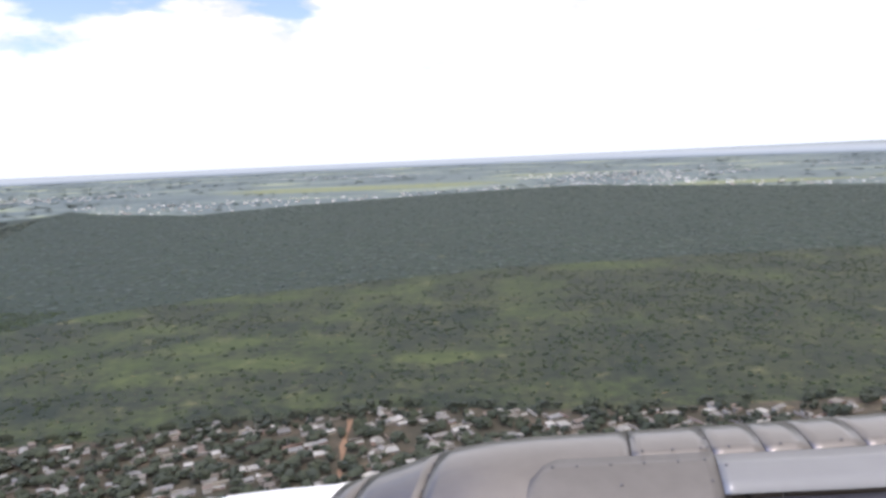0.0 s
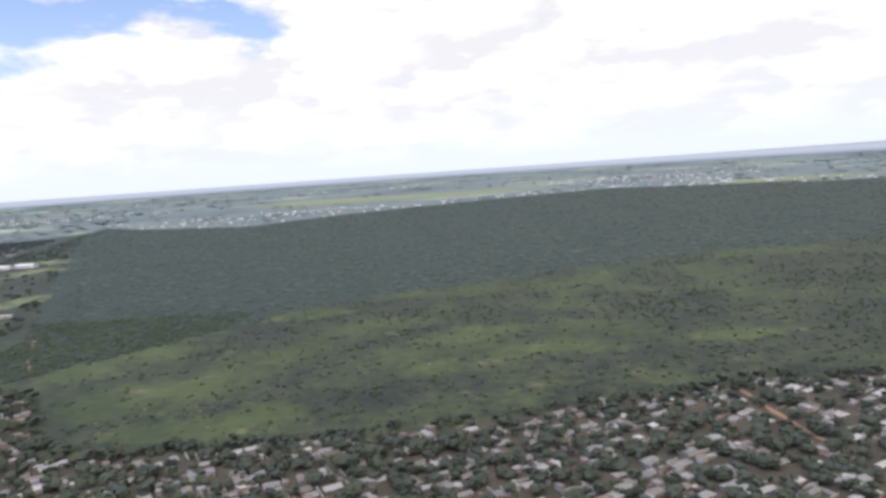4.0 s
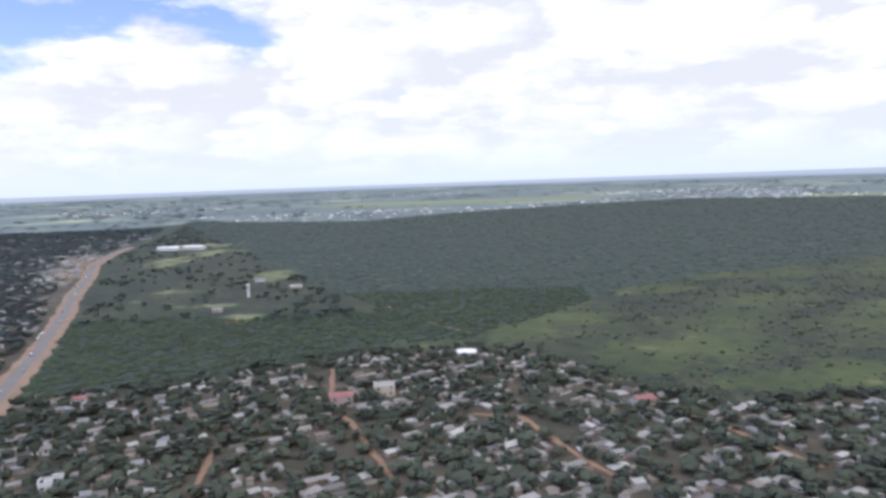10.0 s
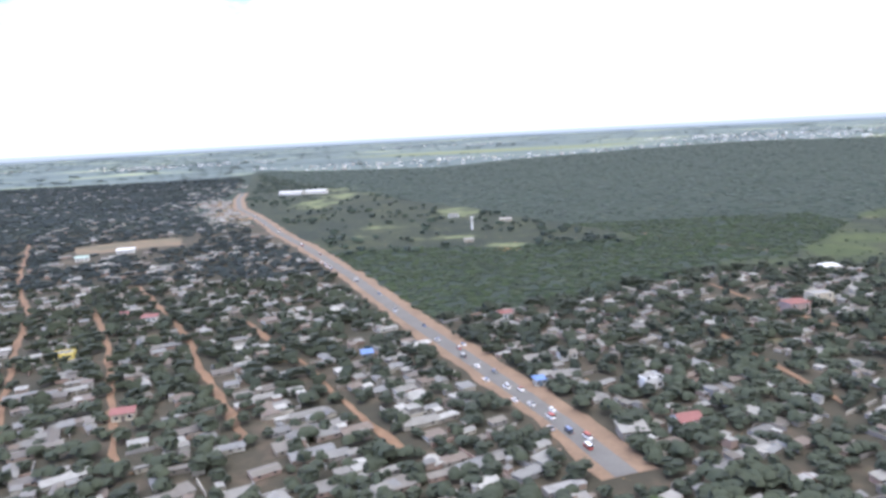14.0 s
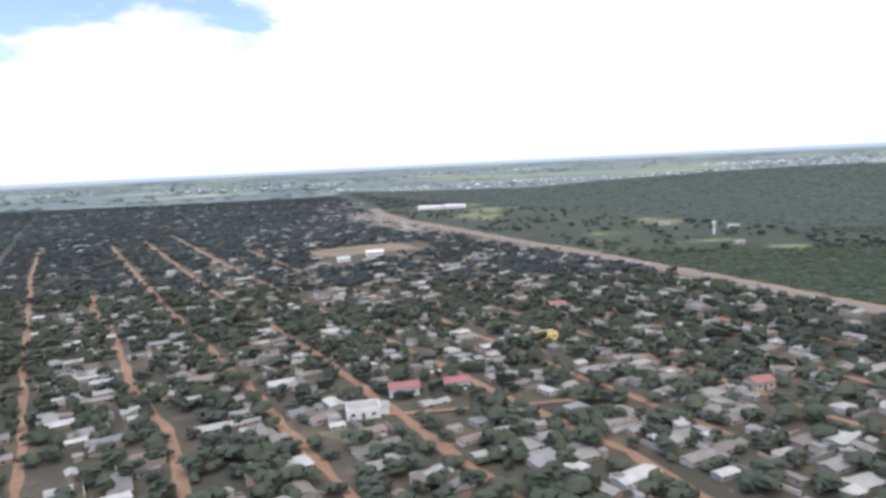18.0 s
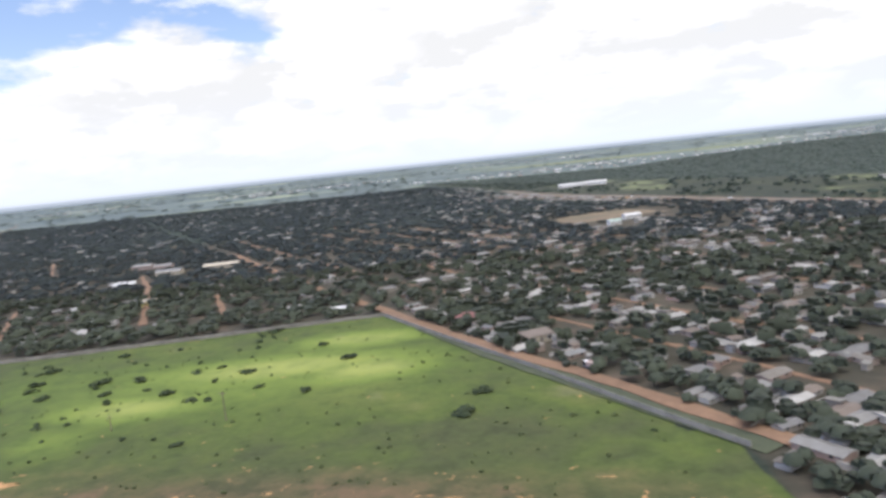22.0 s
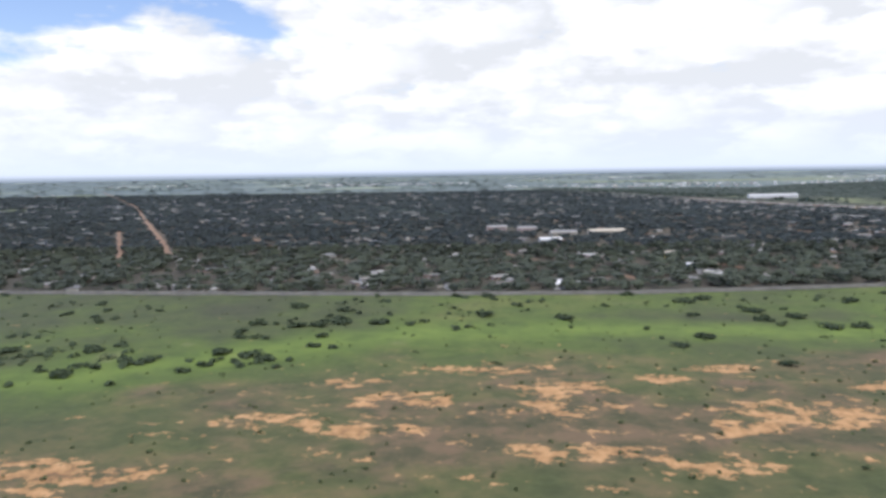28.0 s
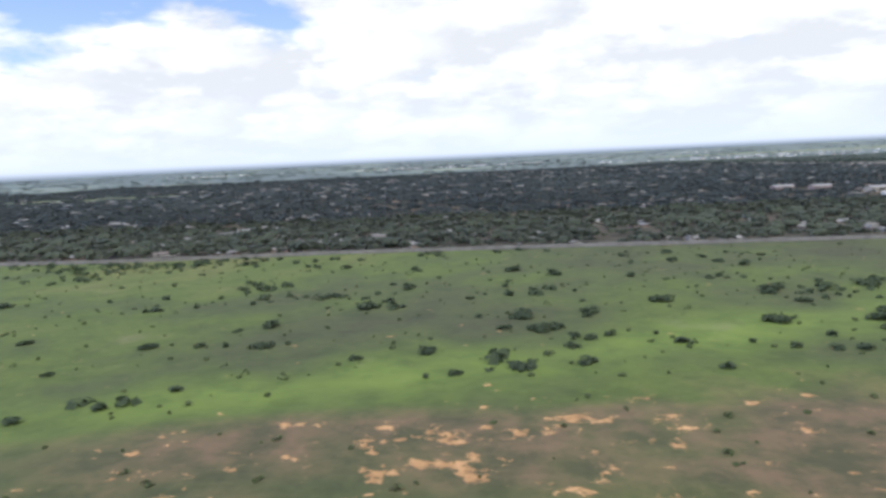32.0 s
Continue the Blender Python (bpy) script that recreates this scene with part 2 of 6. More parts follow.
def ground_build(nt, n):
    """zone: r built-up yards, g open grassland, b woodland floor, alpha far farmland; bare: red, bare orange soil."""
    at, at2 = n("ShaderNodeAttribute"), n("ShaderNodeAttribute")
    at.attribute_name, at2.attribute_name = "zone", "bare"
    sep = n("ShaderNodeSeparateColor")
    nt.links.new(at.outputs["Color"], sep.inputs[0])
    sep2 = n("ShaderNodeSeparateColor")
    nt.links.new(at2.outputs["Color"], sep2.inputs[0])
    big, mid, fine = noise_node(nt, 0.008, 5.0), noise_node(nt, 0.045, 6.0, 0.6), noise_node(nt, 0.6, 6.0, 0.65)
    tuft = noise_node(nt, 0.16, 5.0, 0.65)
    f = calc(nt, "ADD", calc(nt, "MULTIPLY", mid, 0.55), calc(nt, "MULTIPLY", tuft, 0.45))
    def mask(weight, lo, hi, by=None, gain=0.9):
        w = calc(nt, "ADD", weight, calc(nt, "MULTIPLY", calc(nt, "SUBTRACT", by or mid, 0.5), gain))
        m = n("ShaderNodeMapRange")
        m.inputs["From Min"].default_value, m.inputs["From Max"].default_value = lo, hi
        nt.links.new(w, m.inputs["Value"])
        return m.outputs[0]

    wide = calc(nt, "ADD", calc(nt, "MULTIPLY", f, 0.5), calc(nt, "MULTIPLY", noise_node(nt, 0.02, 6.0, 0.62), 0.5))
    scrub = ramp_node(nt, wide, (0.40, (0.015, 0.022, 0.016)), (0.47, (0.022, 0.028, 0.019)), (0.53, (0.028, 0.034, 0.020)), (0.58, (0.035, 0.041, 0.022)), (0.66, (0.046, 0.050, 0.028)))
    scrub = mix_node(nt, 0.75, scrub, ramp_node(nt, calc(nt, "ADD", calc(nt, "MULTIPLY", fine, 0.5), calc(nt, "MULTIPLY", tuft, 0.5)), (0.40, (0.5, 0.52, 0.5)), (0.50, (0.9, 0.9, 0.88)), (0.60, (1.25, 1.2, 1.05))), "MULTIPLY")
    scrub = mix_node(nt, mask(at2.outputs["Alpha"], 0.10, 1.05, tuft, 1.6), scrub, ramp_node(nt, wide, (0.40, (0.023, 0.032, 0.014)), (0.50, (0.034, 0.046, 0.017)), (0.60, (0.052, 0.065, 0.024))))
    wood = ramp_node(nt, f, (0.35, (0.019, 0.028, 0.021)), (0.7, (0.024, 0.035, 0.025)))
    yard = ramp_node(nt, f, (0.38, (0.029, 0.028, 0.019)), (0.52, (0.044, 0.038, 0.026)), (0.61, (0.074, 0.056, 0.040)), (0.72, (0.145, 0.102, 0.070)))
    g = calc(nt, "ADD", calc(nt, "MULTIPLY", big, 0.6), calc(nt, "MULTIPLY", mid, 0.4))
    grass = ramp_node(nt, g, (0.37, (0.041, 0.045, 0.022)), (0.46, (0.049, 0.061, 0.021)), (0.54, (0.060, 0.084, 0.018)), (0.66, (0.094, 0.099, 0.030)))
    grass = mix_node(nt, 0.5, grass, ramp_node(nt, fine, (0.3, (0.55, 0.58, 0.5)), (0.7, (1.15, 1.12, 1.0))), "MULTIPLY")
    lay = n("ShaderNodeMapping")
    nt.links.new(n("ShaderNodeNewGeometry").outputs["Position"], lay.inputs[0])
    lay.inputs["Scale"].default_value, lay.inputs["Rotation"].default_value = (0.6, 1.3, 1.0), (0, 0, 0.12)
    # far fields paled and blued: distance haze put into their colour
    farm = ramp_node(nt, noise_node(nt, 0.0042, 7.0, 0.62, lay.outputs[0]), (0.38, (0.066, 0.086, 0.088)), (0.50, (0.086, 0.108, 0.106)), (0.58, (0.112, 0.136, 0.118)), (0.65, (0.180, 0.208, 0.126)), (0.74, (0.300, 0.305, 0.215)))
    soil = ramp_node(nt, calc(nt, "ADD", calc(nt, "MULTIPLY", tuft, 0.45), calc(nt, "MULTIPLY", fine, 0.55)), (0.38, (0.110, 0.068, 0.032)), (0.48, (0.246, 0.136, 0.057)), (0.64, (0.370, 0.217, 0.100)))

    # field turf: lush green growth, plus sunlight put into the colour
    lush_lit = mask(at2.outputs["Alpha"], 0.0, 1.0, None, 0.5)
    grass = mix_node(nt, ramp_node(nt, lush_lit, (0.10, (0.0, 0.0, 0.0)), (0.50, (1.0, 1.0, 1.0))), grass, ramp_node(nt, lush_lit, (0.25, (0.066, 0.100, 0.017)), (0.6, (0.105, 0.142, 0.026)), (0.95, (0.178, 0.205, 0.052))))
    grass = mix_node(nt, 0.7, grass, ramp_node(nt, tuft, (0.36, (0.66, 0.70, 0.66)), (0.50, (1.0, 1.0, 1.0)), (0.66, (1.16, 1.10, 1.0))), "MULTIPLY")
    col = mix_node(nt, mask(sep.outputs[2], 0.4, 0.6), scrub, wood)
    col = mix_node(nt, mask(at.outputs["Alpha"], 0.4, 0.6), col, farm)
    col = mix_node(nt, mask(sep.outputs[0], 0.4, 0.6), col, yard)
    col = mix_node(nt, mask(sep.outputs[1], 0.46, 0.54), col, grass)
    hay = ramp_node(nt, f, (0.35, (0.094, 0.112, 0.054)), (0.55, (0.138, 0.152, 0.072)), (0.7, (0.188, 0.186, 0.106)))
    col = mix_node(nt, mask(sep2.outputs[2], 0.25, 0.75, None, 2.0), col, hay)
    # worn brownish turf, then open soil in ragged flakes
    worn = mix_node(nt, fine, ramp_node(nt, tuft, (0.38, (0.024, 0.031, 0.014)), (0.50, (0.044, 0.043, 0.020)), (0.62, (0.076, 0.056, 0.030))), ramp_node(nt, tuft, (0.40, (0.066, 0.056, 0.027)), (0.58, (0.125, 0.082, 0.047))))
    col = mix_node(nt, mask(sep2.outputs[1], 0.25, 0.85, None, 2.0), col, worn)
    streak = n("ShaderNodeMapping")
    nt.links.new(n("ShaderNodeNewGeometry").outputs["Position"], streak.inputs[0])
    streak.inputs["Scale"].default_value, streak.inputs["Rotation"].default_value = (0.75, 1.15, 1.0), (0, 0, 0.25)
    flake = noise_node(nt, 0.24, 10.0, 0.72, streak.outputs[0])
    col = mix_node(nt, mask(sep2.outputs[0], 0.50, 0.60, calc(nt, "ADD", calc(nt, "MULTIPLY", flake, 0.78), calc(nt, "MULTIPLY", fine, 0.22)), 4.2), col, soil)
    return col, calc(nt, "ADD", fine, tuft)


M = {}
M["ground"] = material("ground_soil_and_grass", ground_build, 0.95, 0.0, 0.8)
downy_haze(M["ground"].node_tree.nodes["Principled BSDF"], 0.9, 0.012)
M["ground"].node_tree.nodes["Principled BSDF"].inputs["Specular IOR Level"].default_value = 0.2
M["asphalt"] = mottled("asphalt", (0.078, 0.073, 0.067), (0.112, 0.105, 0.097), 0.12)
M["sand"] = mottled("sandy_shoulder", (0.108, 0.069, 0.043), (0.182, 0.117, 0.073), 0.10)
M["track"] = mottled("dirt_track", (0.104, 0.059, 0.033), (0.172, 0.100, 0.056), 0.08)
M["leaf"] = foliage("tree_leaves", (0.039, 0.048, 0.034), (0.055, 0.066, 0.044), (0.074, 0.086, 0.053), 0.34, 0.16)
# woodland and suburb leaves carry the blue of distance haze in their colour
M["hazed_wood_leaf"] = foliage("hazed_woodland_leaves", (0.038, 0.055, 0.043), (0.043, 0.062, 0.048), (0.049, 0.070, 0.052), 0.25, 0.10, 0.035, 0.05)
M["hazed_suburb_leaf"] = foliage("hazed_suburb_leaves", (0.048, 0.060, 0.067), (0.061, 0.076, 0.078), (0.076, 0.090, 0.091), 0.45, 0.14, 0.06)
M["bush"] = foliage("bush_leaves", (0.042, 0.061, 0.034), (0.056, 0.081, 0.041), (0.076, 0.105, 0.050))
M["shrub"] = foliage("shrub_leaves", (0.032, 0.048, 0.024), (0.044, 0.063, 0.029), (0.062, 0.083, 0.036))
# groves of the plain: haze put into the leaf colour
M["hazed_plain_leaf"] = foliage("hazed_plain_leaves", (0.068, 0.087, 0.086), (0.080, 0.101, 0.094), (0.092, 0.114, 0.097))
M["palm"] = foliage("palm_leaves", (0.03, 0.05, 0.018), (0.05, 0.075, 0.024), (0.08, 0.11, 0.035))
M["bark"] = mottled("bark", (0.09, 0.07, 0.05), (0.2, 0.16, 0.12), 1.2)
ROOFS = [tuple(0.35 * c * w for c, w in zip(t, (1.02, 0.99, 0.93))) for t in ((0.42, 0.42, 0.42), (0.30, 0.30, 0.31), (0.50, 0.50, 0.49), (0.36, 0.33, 0.30), (0.58, 0.58, 0.57), (0.27, 0.24, 0.22), (0.40, 0.41, 0.43), (0.64, 0.64, 0.63), (0.34, 0.27, 0.23), (0.45, 0.44, 0.42), (0.80, 0.80, 0.79), (0.38, 0.37, 0.36))]
WALLS = [(0.228, 0.206, 0.178), (0.298, 0.282, 0.255), (0.184, 0.168, 0.151), (0.336, 0.314, 0.271), (0.26, 0.206, 0.174), (0.217, 0.211, 0.206), (0.358, 0.347, 0.325), (0.271, 0.195, 0.163)]
M["tin"] = mottled("tin_sheet", (0.62, 0.58, 0.54), (1.0, 1.0, 1.0), 0.35, 0.55, 0.0, palette=ROOFS)
M["plaster"] = mottled("plaster", (0.7, 0.66, 0.6), (1.0, 1.0, 1.0), 0.5, palette=WALLS)
M["tin_far"] = island_palette("tin_sheet_many", ROOFS, 0.6, 0.6)
M["plaster_far"] = island_palette("plaster_many", WALLS, 0.5)
M["red_roof"] = mottled("red_roof_sheet", (0.125, 0.042, 0.038), (0.180, 0.066, 0.058), 0.6, 0.6)
M["pink"] = mottled("pink_plaster", (0.238, 0.174, 0.157), (0.286, 0.223, 0.200), 0.6)
M["white"] = mottled("white_paint", (0.384, 0.376, 0.360), (0.528, 0.520, 0.504), 0.3, 0.7)
M["cream"] = mottled("cream_plaster", (0.286, 0.251, 0.194), (0.367, 0.327, 0.259), 0.3)
M["yellow"] = mottled("yellow_paint", (0.50, 0.40, 0.10), (0.62, 0.50, 0.15), 0.4)
M["green_roof"] = mottled("green_roof_sheet", (0.22, 0.29, 0.25), (0.30, 0.37, 0.33), 0.3, 0.6)
M["blue"] = mottled("blue_tarpaulin", (0.06, 0.11, 0.24), (0.10, 0.17, 0.33), 0.5, 0.6)
M["concrete"] = mottled("weathered_concrete", (0.13, 0.125, 0.12), (0.25, 0.24, 0.225), 0.4)
M["dark_glass"] = mottled("dark_glass", (0.015, 0.017, 0.02), (0.03, 0.034, 0.04), 1.0, 0.12, bump=0.0)
M["door"] = mottled("door_paint", (0.5, 0.5, 0.5), (1.0, 1.0, 1.0), 1.0, 0.7, palette=[(0.16, 0.09, 0.05), (0.08, 0.12, 0.16), (0.22, 0.20, 0.17), (0.12, 0.10, 0.09)])
M["rubber"] = mottled("rubber", (0.015, 0.015, 0.015), (0.03, 0.03, 0.03), 3.0)
M["car_paint"] = mottled("car_paint", (0.9, 0.9, 0.9), (1.0, 1.0, 1.0), 1.0, 0.3, bump=0.0, palette=[(0.78, 0.78, 0.77), (0.72, 0.73, 0.74), (0.80, 0.80, 0.78), (0.06, 0.07, 0.09), (0.35, 0.36, 0.38), (0.75, 0.75, 0.74), (0.30, 0.05, 0.04), (0.10, 0.14, 0.26)])
M["steel"] = mottled("galvanised_steel", (0.22, 0.22, 0.22), (0.36, 0.36, 0.36), 1.0, 0.5, 0.6)
M["lamp"] = mottled("lamp_glass", (0.6, 0.6, 0.58), (0.7, 0.7, 0.68), 3.0, 0.2, bump=0.0)
M["tail_lamp"] = mottled("red_lamp_glass", (0.35, 0.02, 0.02), (0.45, 0.03, 0.03), 3.0, 0.2, bump=0.0)


# ---- mesh helpers ----
def mesh_object(name, verts, faces, mat, parent=None, smooth=False):
    me = bpy.data.meshes.new(name)
    me.from_pydata([tuple(v) for v in verts], [], [tuple(f) for f in faces])
    me.materials.append(mat)
    if smooth:
        me.polygons.foreach_set("use_smooth", [True] * len(me.polygons))
    me.update()
    ob = new(name, me)
    ob.parent = parent
    return ob


def part(name, bm, mat, parent=None, label=""):
    """One bmesh as one mesh object under a thing or a part."""
    me = bpy.data.meshes.new(name)
    bm.to_mesh(me)
    bm.free()
    me.materials.append(mat)
    ob = new(name, me)
    ob.parent = parent
    if label:
        ob["label"] = label
    return ob


def box(bm, x0, y0, z0, x1, y1, z1):
    v = [bm.verts.new(p) for p in ((x0, y0, z0), (x1, y0, z0), (x1, y1, z0), (x0, y1, z0), (x0, y0, z1), (x1, y0, z1), (x1, y1, z1), (x0, y1, z1))]
    for f in ((0, 3, 2, 1), (4, 5, 6, 7), (0, 1, 5, 4), (1, 2, 6, 5), (2, 3, 7, 6), (3, 0, 4, 7)):
        bm.faces.new([v[k] for k in f])
    return v


def tube(bm, r0, r1, z0, z1, n=8, cx=0.0, cy=0.0, cap=True):
    a = [bm.verts.new((cx + r0 * math.cos(k * math.tau / n), cy + r0 * math.sin(k * math.tau / n), z0)) for k in range(n)]
    b = [bm.verts.new((cx + r1 * math.cos(k * math.tau / n), cy + r1 * math.sin(k * math.tau / n), z1)) for k in range(n)]
    for k in range(n):
        bm.faces.new((a[k], a[(k + 1) % n], b[(k + 1) % n], b[k]))
    if cap:
        bm.faces.new(b)
        bm.faces.new(a[::-1])


def beam(bm, p, q, w):
    """A square bar from p to q."""
    p, q = Vector(p), Vector(q)
    d = (q - p).normalized()
    s = d.cross(Vector((0, 0, 1)) if abs(d.z) < 0.9 else Vector((1, 0, 0))).normalized() * w / 2
    u = d.cross(s).normalized() * w / 2
    v = [bm.verts.new(c + i * s + j * u) for c in (p, q) for i, j in ((-1, -1), (1, -1), (1, 1), (-1, 1))]
    for f in ((0, 1, 2, 3), (7, 6, 5, 4), (0, 4, 5, 1), (1, 5, 6, 2), (2, 6, 7, 3), (3, 7, 4, 0)):
        bm.faces.new([v[k] for k in f])


def merged(name, templates, places, mat, label, category):
    """Many copies of template meshes (verts, faces of 4) joined into one mesh. places: rows of x, y, z, scale, height scale, turn, template."""
    allv, allf, base = [], [], 0
    places = np.asarray(places, float)
    for k, (tv, tf) in enumerate(templates):
        p = places[places[:, 6].astype(int) == k]
        if not len(p):
            continue
        c, s = np.cos(p[:, 5])[:, None], np.sin(p[:, 5])[:, None]
        vx = (tv[None, :, 0] * c - tv[None, :, 1] * s) * p[:, 3:4] + p[:, 0:1]
        vy = (tv[None, :, 0] * s + tv[None, :, 1] * c) * p[:, 3:4] + p[:, 1:2]
        vz = tv[None, :, 2] * p[:, 4:5] + p[:, 2:3]
        allv.append(np.stack([vx, vy, vz], -1).reshape(-1, 3))
        allf.append((tf[None] + (base + np.arange(len(p)) * len(tv))[:, None, None]).reshape(-1, tf.shape[1]))
        base += len(p) * len(tv)
    v, f = np.concatenate(allv), np.concatenate(allf)
    me = bpy.data.meshes.new(name)
    me.vertices.add(len(v))
    me.vertices.foreach_set("co", v.ravel())
    me.loops.add(f.size)
    me.loops.foreach_set("vertex_index", f.ravel().astype(np.int32))
    me.polygons.add(len(f))
    me.polygons.foreach_set("loop_start", (np.arange(len(f)) * f.shape[1]).astype(np.int32))
    me.materials.append(mat)
    me.polygons.foreach_set("use_smooth", np.full(len(f), category == "trees"))
    me.update(calc_edges=True)
    me.validate()
    return tagged(new(name, me), label, category, kind="stuff")


rng = np.random.default_rng(7)


def lobe_mesh(cuts):
    """A dome of quads: the upper part of a rounded cube; cuts: quads along each edge."""
    pts, faces, at = [], [], {}
    for axis, sign in ((2, 1), (0, 1), (0, -1), (1, 1), (1, -1)):
        for i in range(cuts):
            for j in range(cuts):
                if axis != 2 and cuts > 1 and j == 0:
                    continue
                f = []
                for u, w in ((i, j), (i + 1, j), (i + 1, j + 1), (i, j + 1)):
                    p = [0.0, 0.0, 0.0]
                    o = [k for k in range(3) if k != axis]
                    p[axis], p[o[0]], p[o[1]] = float(sign), 2 * u / cuts - 1, 2 * w / cuts - 1
                    key = tuple(p)
                    if key not in at:
                        at[key] = len(pts)
                        pts.append(np.array(p) / np.linalg.norm(p))
                    f.append(at[key])
                faces.append(f)
    return np.array(pts), np.array(faces)


def full_crown(n, size, leaf, squash, lobes, low, cuts, spread=0.40):
    """A close crown: rounded masses of foliage with leaf clumps standing out over them."""
    tv, tf = lobe_mesh(cuts)
    centres = rng.normal(0, spread, (lobes, 3)) * size * (1, 1, 0.55)
    centres[0] = 0
    radius = size * rng.uniform(0.40, 0.60, lobes)
    radius[0] = size * 0.66
    v, f = [], []
    for k in range(lobes):
        v.append(centres[k] + tv * radius[k] * rng.uniform(0.92, 1.09, (len(tv), 1)))
        f.append(tf + k * len(tv))
    base = lobes * len(tv)
    pick = rng.integers(0, lobes, n)
    d = rng.normal(size=(n, 3))
    d[:, 2] = np.abs(d[:, 2]) - 0.25
    d /= np.linalg.norm(d, axis=1)[:, None]
    c = centres[pick] + d * radius[pick][:, None] * rng.uniform(0.94, 1.12, (n, 1))
    nrm = d + rng.normal(0, 0.3, (n, 3)) + (0, 0, 0.25)
    nrm /= np.linalg.norm(nrm, axis=1)[:, None]
    a = np.cross(nrm, rng.normal(size=(n, 3)))
    a /= np.linalg.norm(a, axis=1)[:, None]
    b = np.cross(nrm, a)
    s = leaf * rng.uniform(0.6, 1.3, (n, 1))
    v.append(np.stack([c - a * s - b * s * 0.6, c + a * s - b * s * 0.75, c + a * s * 0.7 + b * s, c - a * s * 0.8 + b * s * 0.7], 1).reshape(-1, 3))
    f.append(base + np.arange(4 * n).reshape(n, 4))
    v, f = np.concatenate(v) * (1, 1, squash), np.concatenate(f)
    v[:, 2] += low - v[:, 2].min()
    return v, f


def crown(n, size, leaf, squash=0.75, lobes=5, low=0.0, up=0.55, stray=0.45):
    """Leaf clumps as small tilted sheets over several lobes; centre at the crown's base plus its half height."""
    centres = rng.normal(0, 0.42, (lobes, 3)) * size * (1, 1, 0.6)
    centres[0] = 0
    pick = rng.integers(0, lobes, n)
    d = rng.normal(size=(n, 3))
    d /= np.linalg.norm(d, axis=1)[:, None]
    d[:, 2] = np.where(d[:, 2] < -0.35, -d[:, 2], d[:, 2])
    r = size * rng.uniform(0.42, 0.72, (n, 1))
    c = (centres[pick] + d * r) * (1, 1, squash)
    nrm = d + rng.normal(0, stray, (n, 3)) + (0, 0, up)
    nrm /= np.linalg.norm(nrm, axis=1)[:, None]
    a = np.cross(nrm, rng.normal(size=(n, 3)))
    a /= np.linalg.norm(a, axis=1)[:, None]
    b = np.cross(nrm, a)
    s = leaf * rng.uniform(0.6, 1.3, (n, 1))
    v = np.stack([c - a * s - b * s * 0.6, c + a * s - b * s * 0.75, c + a * s * 0.7 + b * s, c - a * s * 0.8 + b * s * 0.7], 1)
    v[:, 1] += nrm * s * 0.35
    v = v.reshape(-1, 3)
    v[:, 2] += low - v[:, 2].min()
    return v, np.arange(4 * n).reshape(n, 4)


# ---- haze along the horizon, painted on a glowing band ----
def make_horizon():
    mat = bpy.data.materials.new("painted_haze")
    mat.use_nodes = True
    nt = mat.node_tree
    nt.nodes.clear()
    n = nt.nodes.new
    sep = n("ShaderNodeSeparateXYZ")
    nt.links.new(n("ShaderNodeNewGeometry").outputs["Position"], sep.inputs[0])
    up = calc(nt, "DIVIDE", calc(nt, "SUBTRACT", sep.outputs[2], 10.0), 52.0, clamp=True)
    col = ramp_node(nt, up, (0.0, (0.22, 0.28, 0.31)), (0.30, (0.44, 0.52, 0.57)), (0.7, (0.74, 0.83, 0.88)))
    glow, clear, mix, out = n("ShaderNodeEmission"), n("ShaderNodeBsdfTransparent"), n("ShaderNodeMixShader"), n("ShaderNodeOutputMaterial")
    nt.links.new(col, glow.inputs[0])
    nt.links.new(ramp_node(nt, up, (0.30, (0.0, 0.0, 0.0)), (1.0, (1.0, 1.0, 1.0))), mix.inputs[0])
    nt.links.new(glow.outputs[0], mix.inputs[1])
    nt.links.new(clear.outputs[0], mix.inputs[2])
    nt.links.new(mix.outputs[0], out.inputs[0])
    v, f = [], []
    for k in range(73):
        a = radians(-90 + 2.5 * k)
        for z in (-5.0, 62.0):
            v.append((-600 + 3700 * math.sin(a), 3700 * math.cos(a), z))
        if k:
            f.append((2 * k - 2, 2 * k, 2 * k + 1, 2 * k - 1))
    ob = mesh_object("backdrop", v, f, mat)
    return tagged(ob, "glowing band of painted haze along the horizon", "backdrop", kind="structure")


make_horizon()

# ---- the plan: lines on the ground ----
MAIN = [(-496, 130), (-505, 156), (-522, 196), (-545, 248), (-578, 330), (-617, 418), (-659, 505), (-688, 575), (-743, 690), (-778, 800), (-815, 960), (-890, 1240), (-985, 1600)]
EDGE = [(-784, 108), (-798, 130), (-809, 147), (-824, 170), (-844, 205), (-858, 230), (-902, 307), (-949, 386), (-1057, 571), (-1167, 759), (-1351, 1087)]
VILLAGE = [(-533, 249), (-488, 266), (-432, 300), (-369, 311), (-350, 303), (-308, 243), (-291, 231), (-247, 233), (-189, 238), (-140, 245), (-101, 262), (-33, 276), (34, 273), (99, 276), (136, 282), (404, 305)]
SAVANNA = [(-427, 327), (-378, 331), (-328, 388), (-275, 455), (-212, 503), (-151, 531), (16, 607), (165, 638), (544, 700)]
FAR_WOOD = [(-1010, 1537), (-799, 1364), (-565, 1268), (-416, 1434), (-195, 1575), (47, 1712), (192, 1751), (348, 1637), (683, 1422), (2050, 1353)]
WOOD_LEFT = [(-410, 326), (-427, 423), (-534, 611), (-696, 917), (-1010, 1537)]
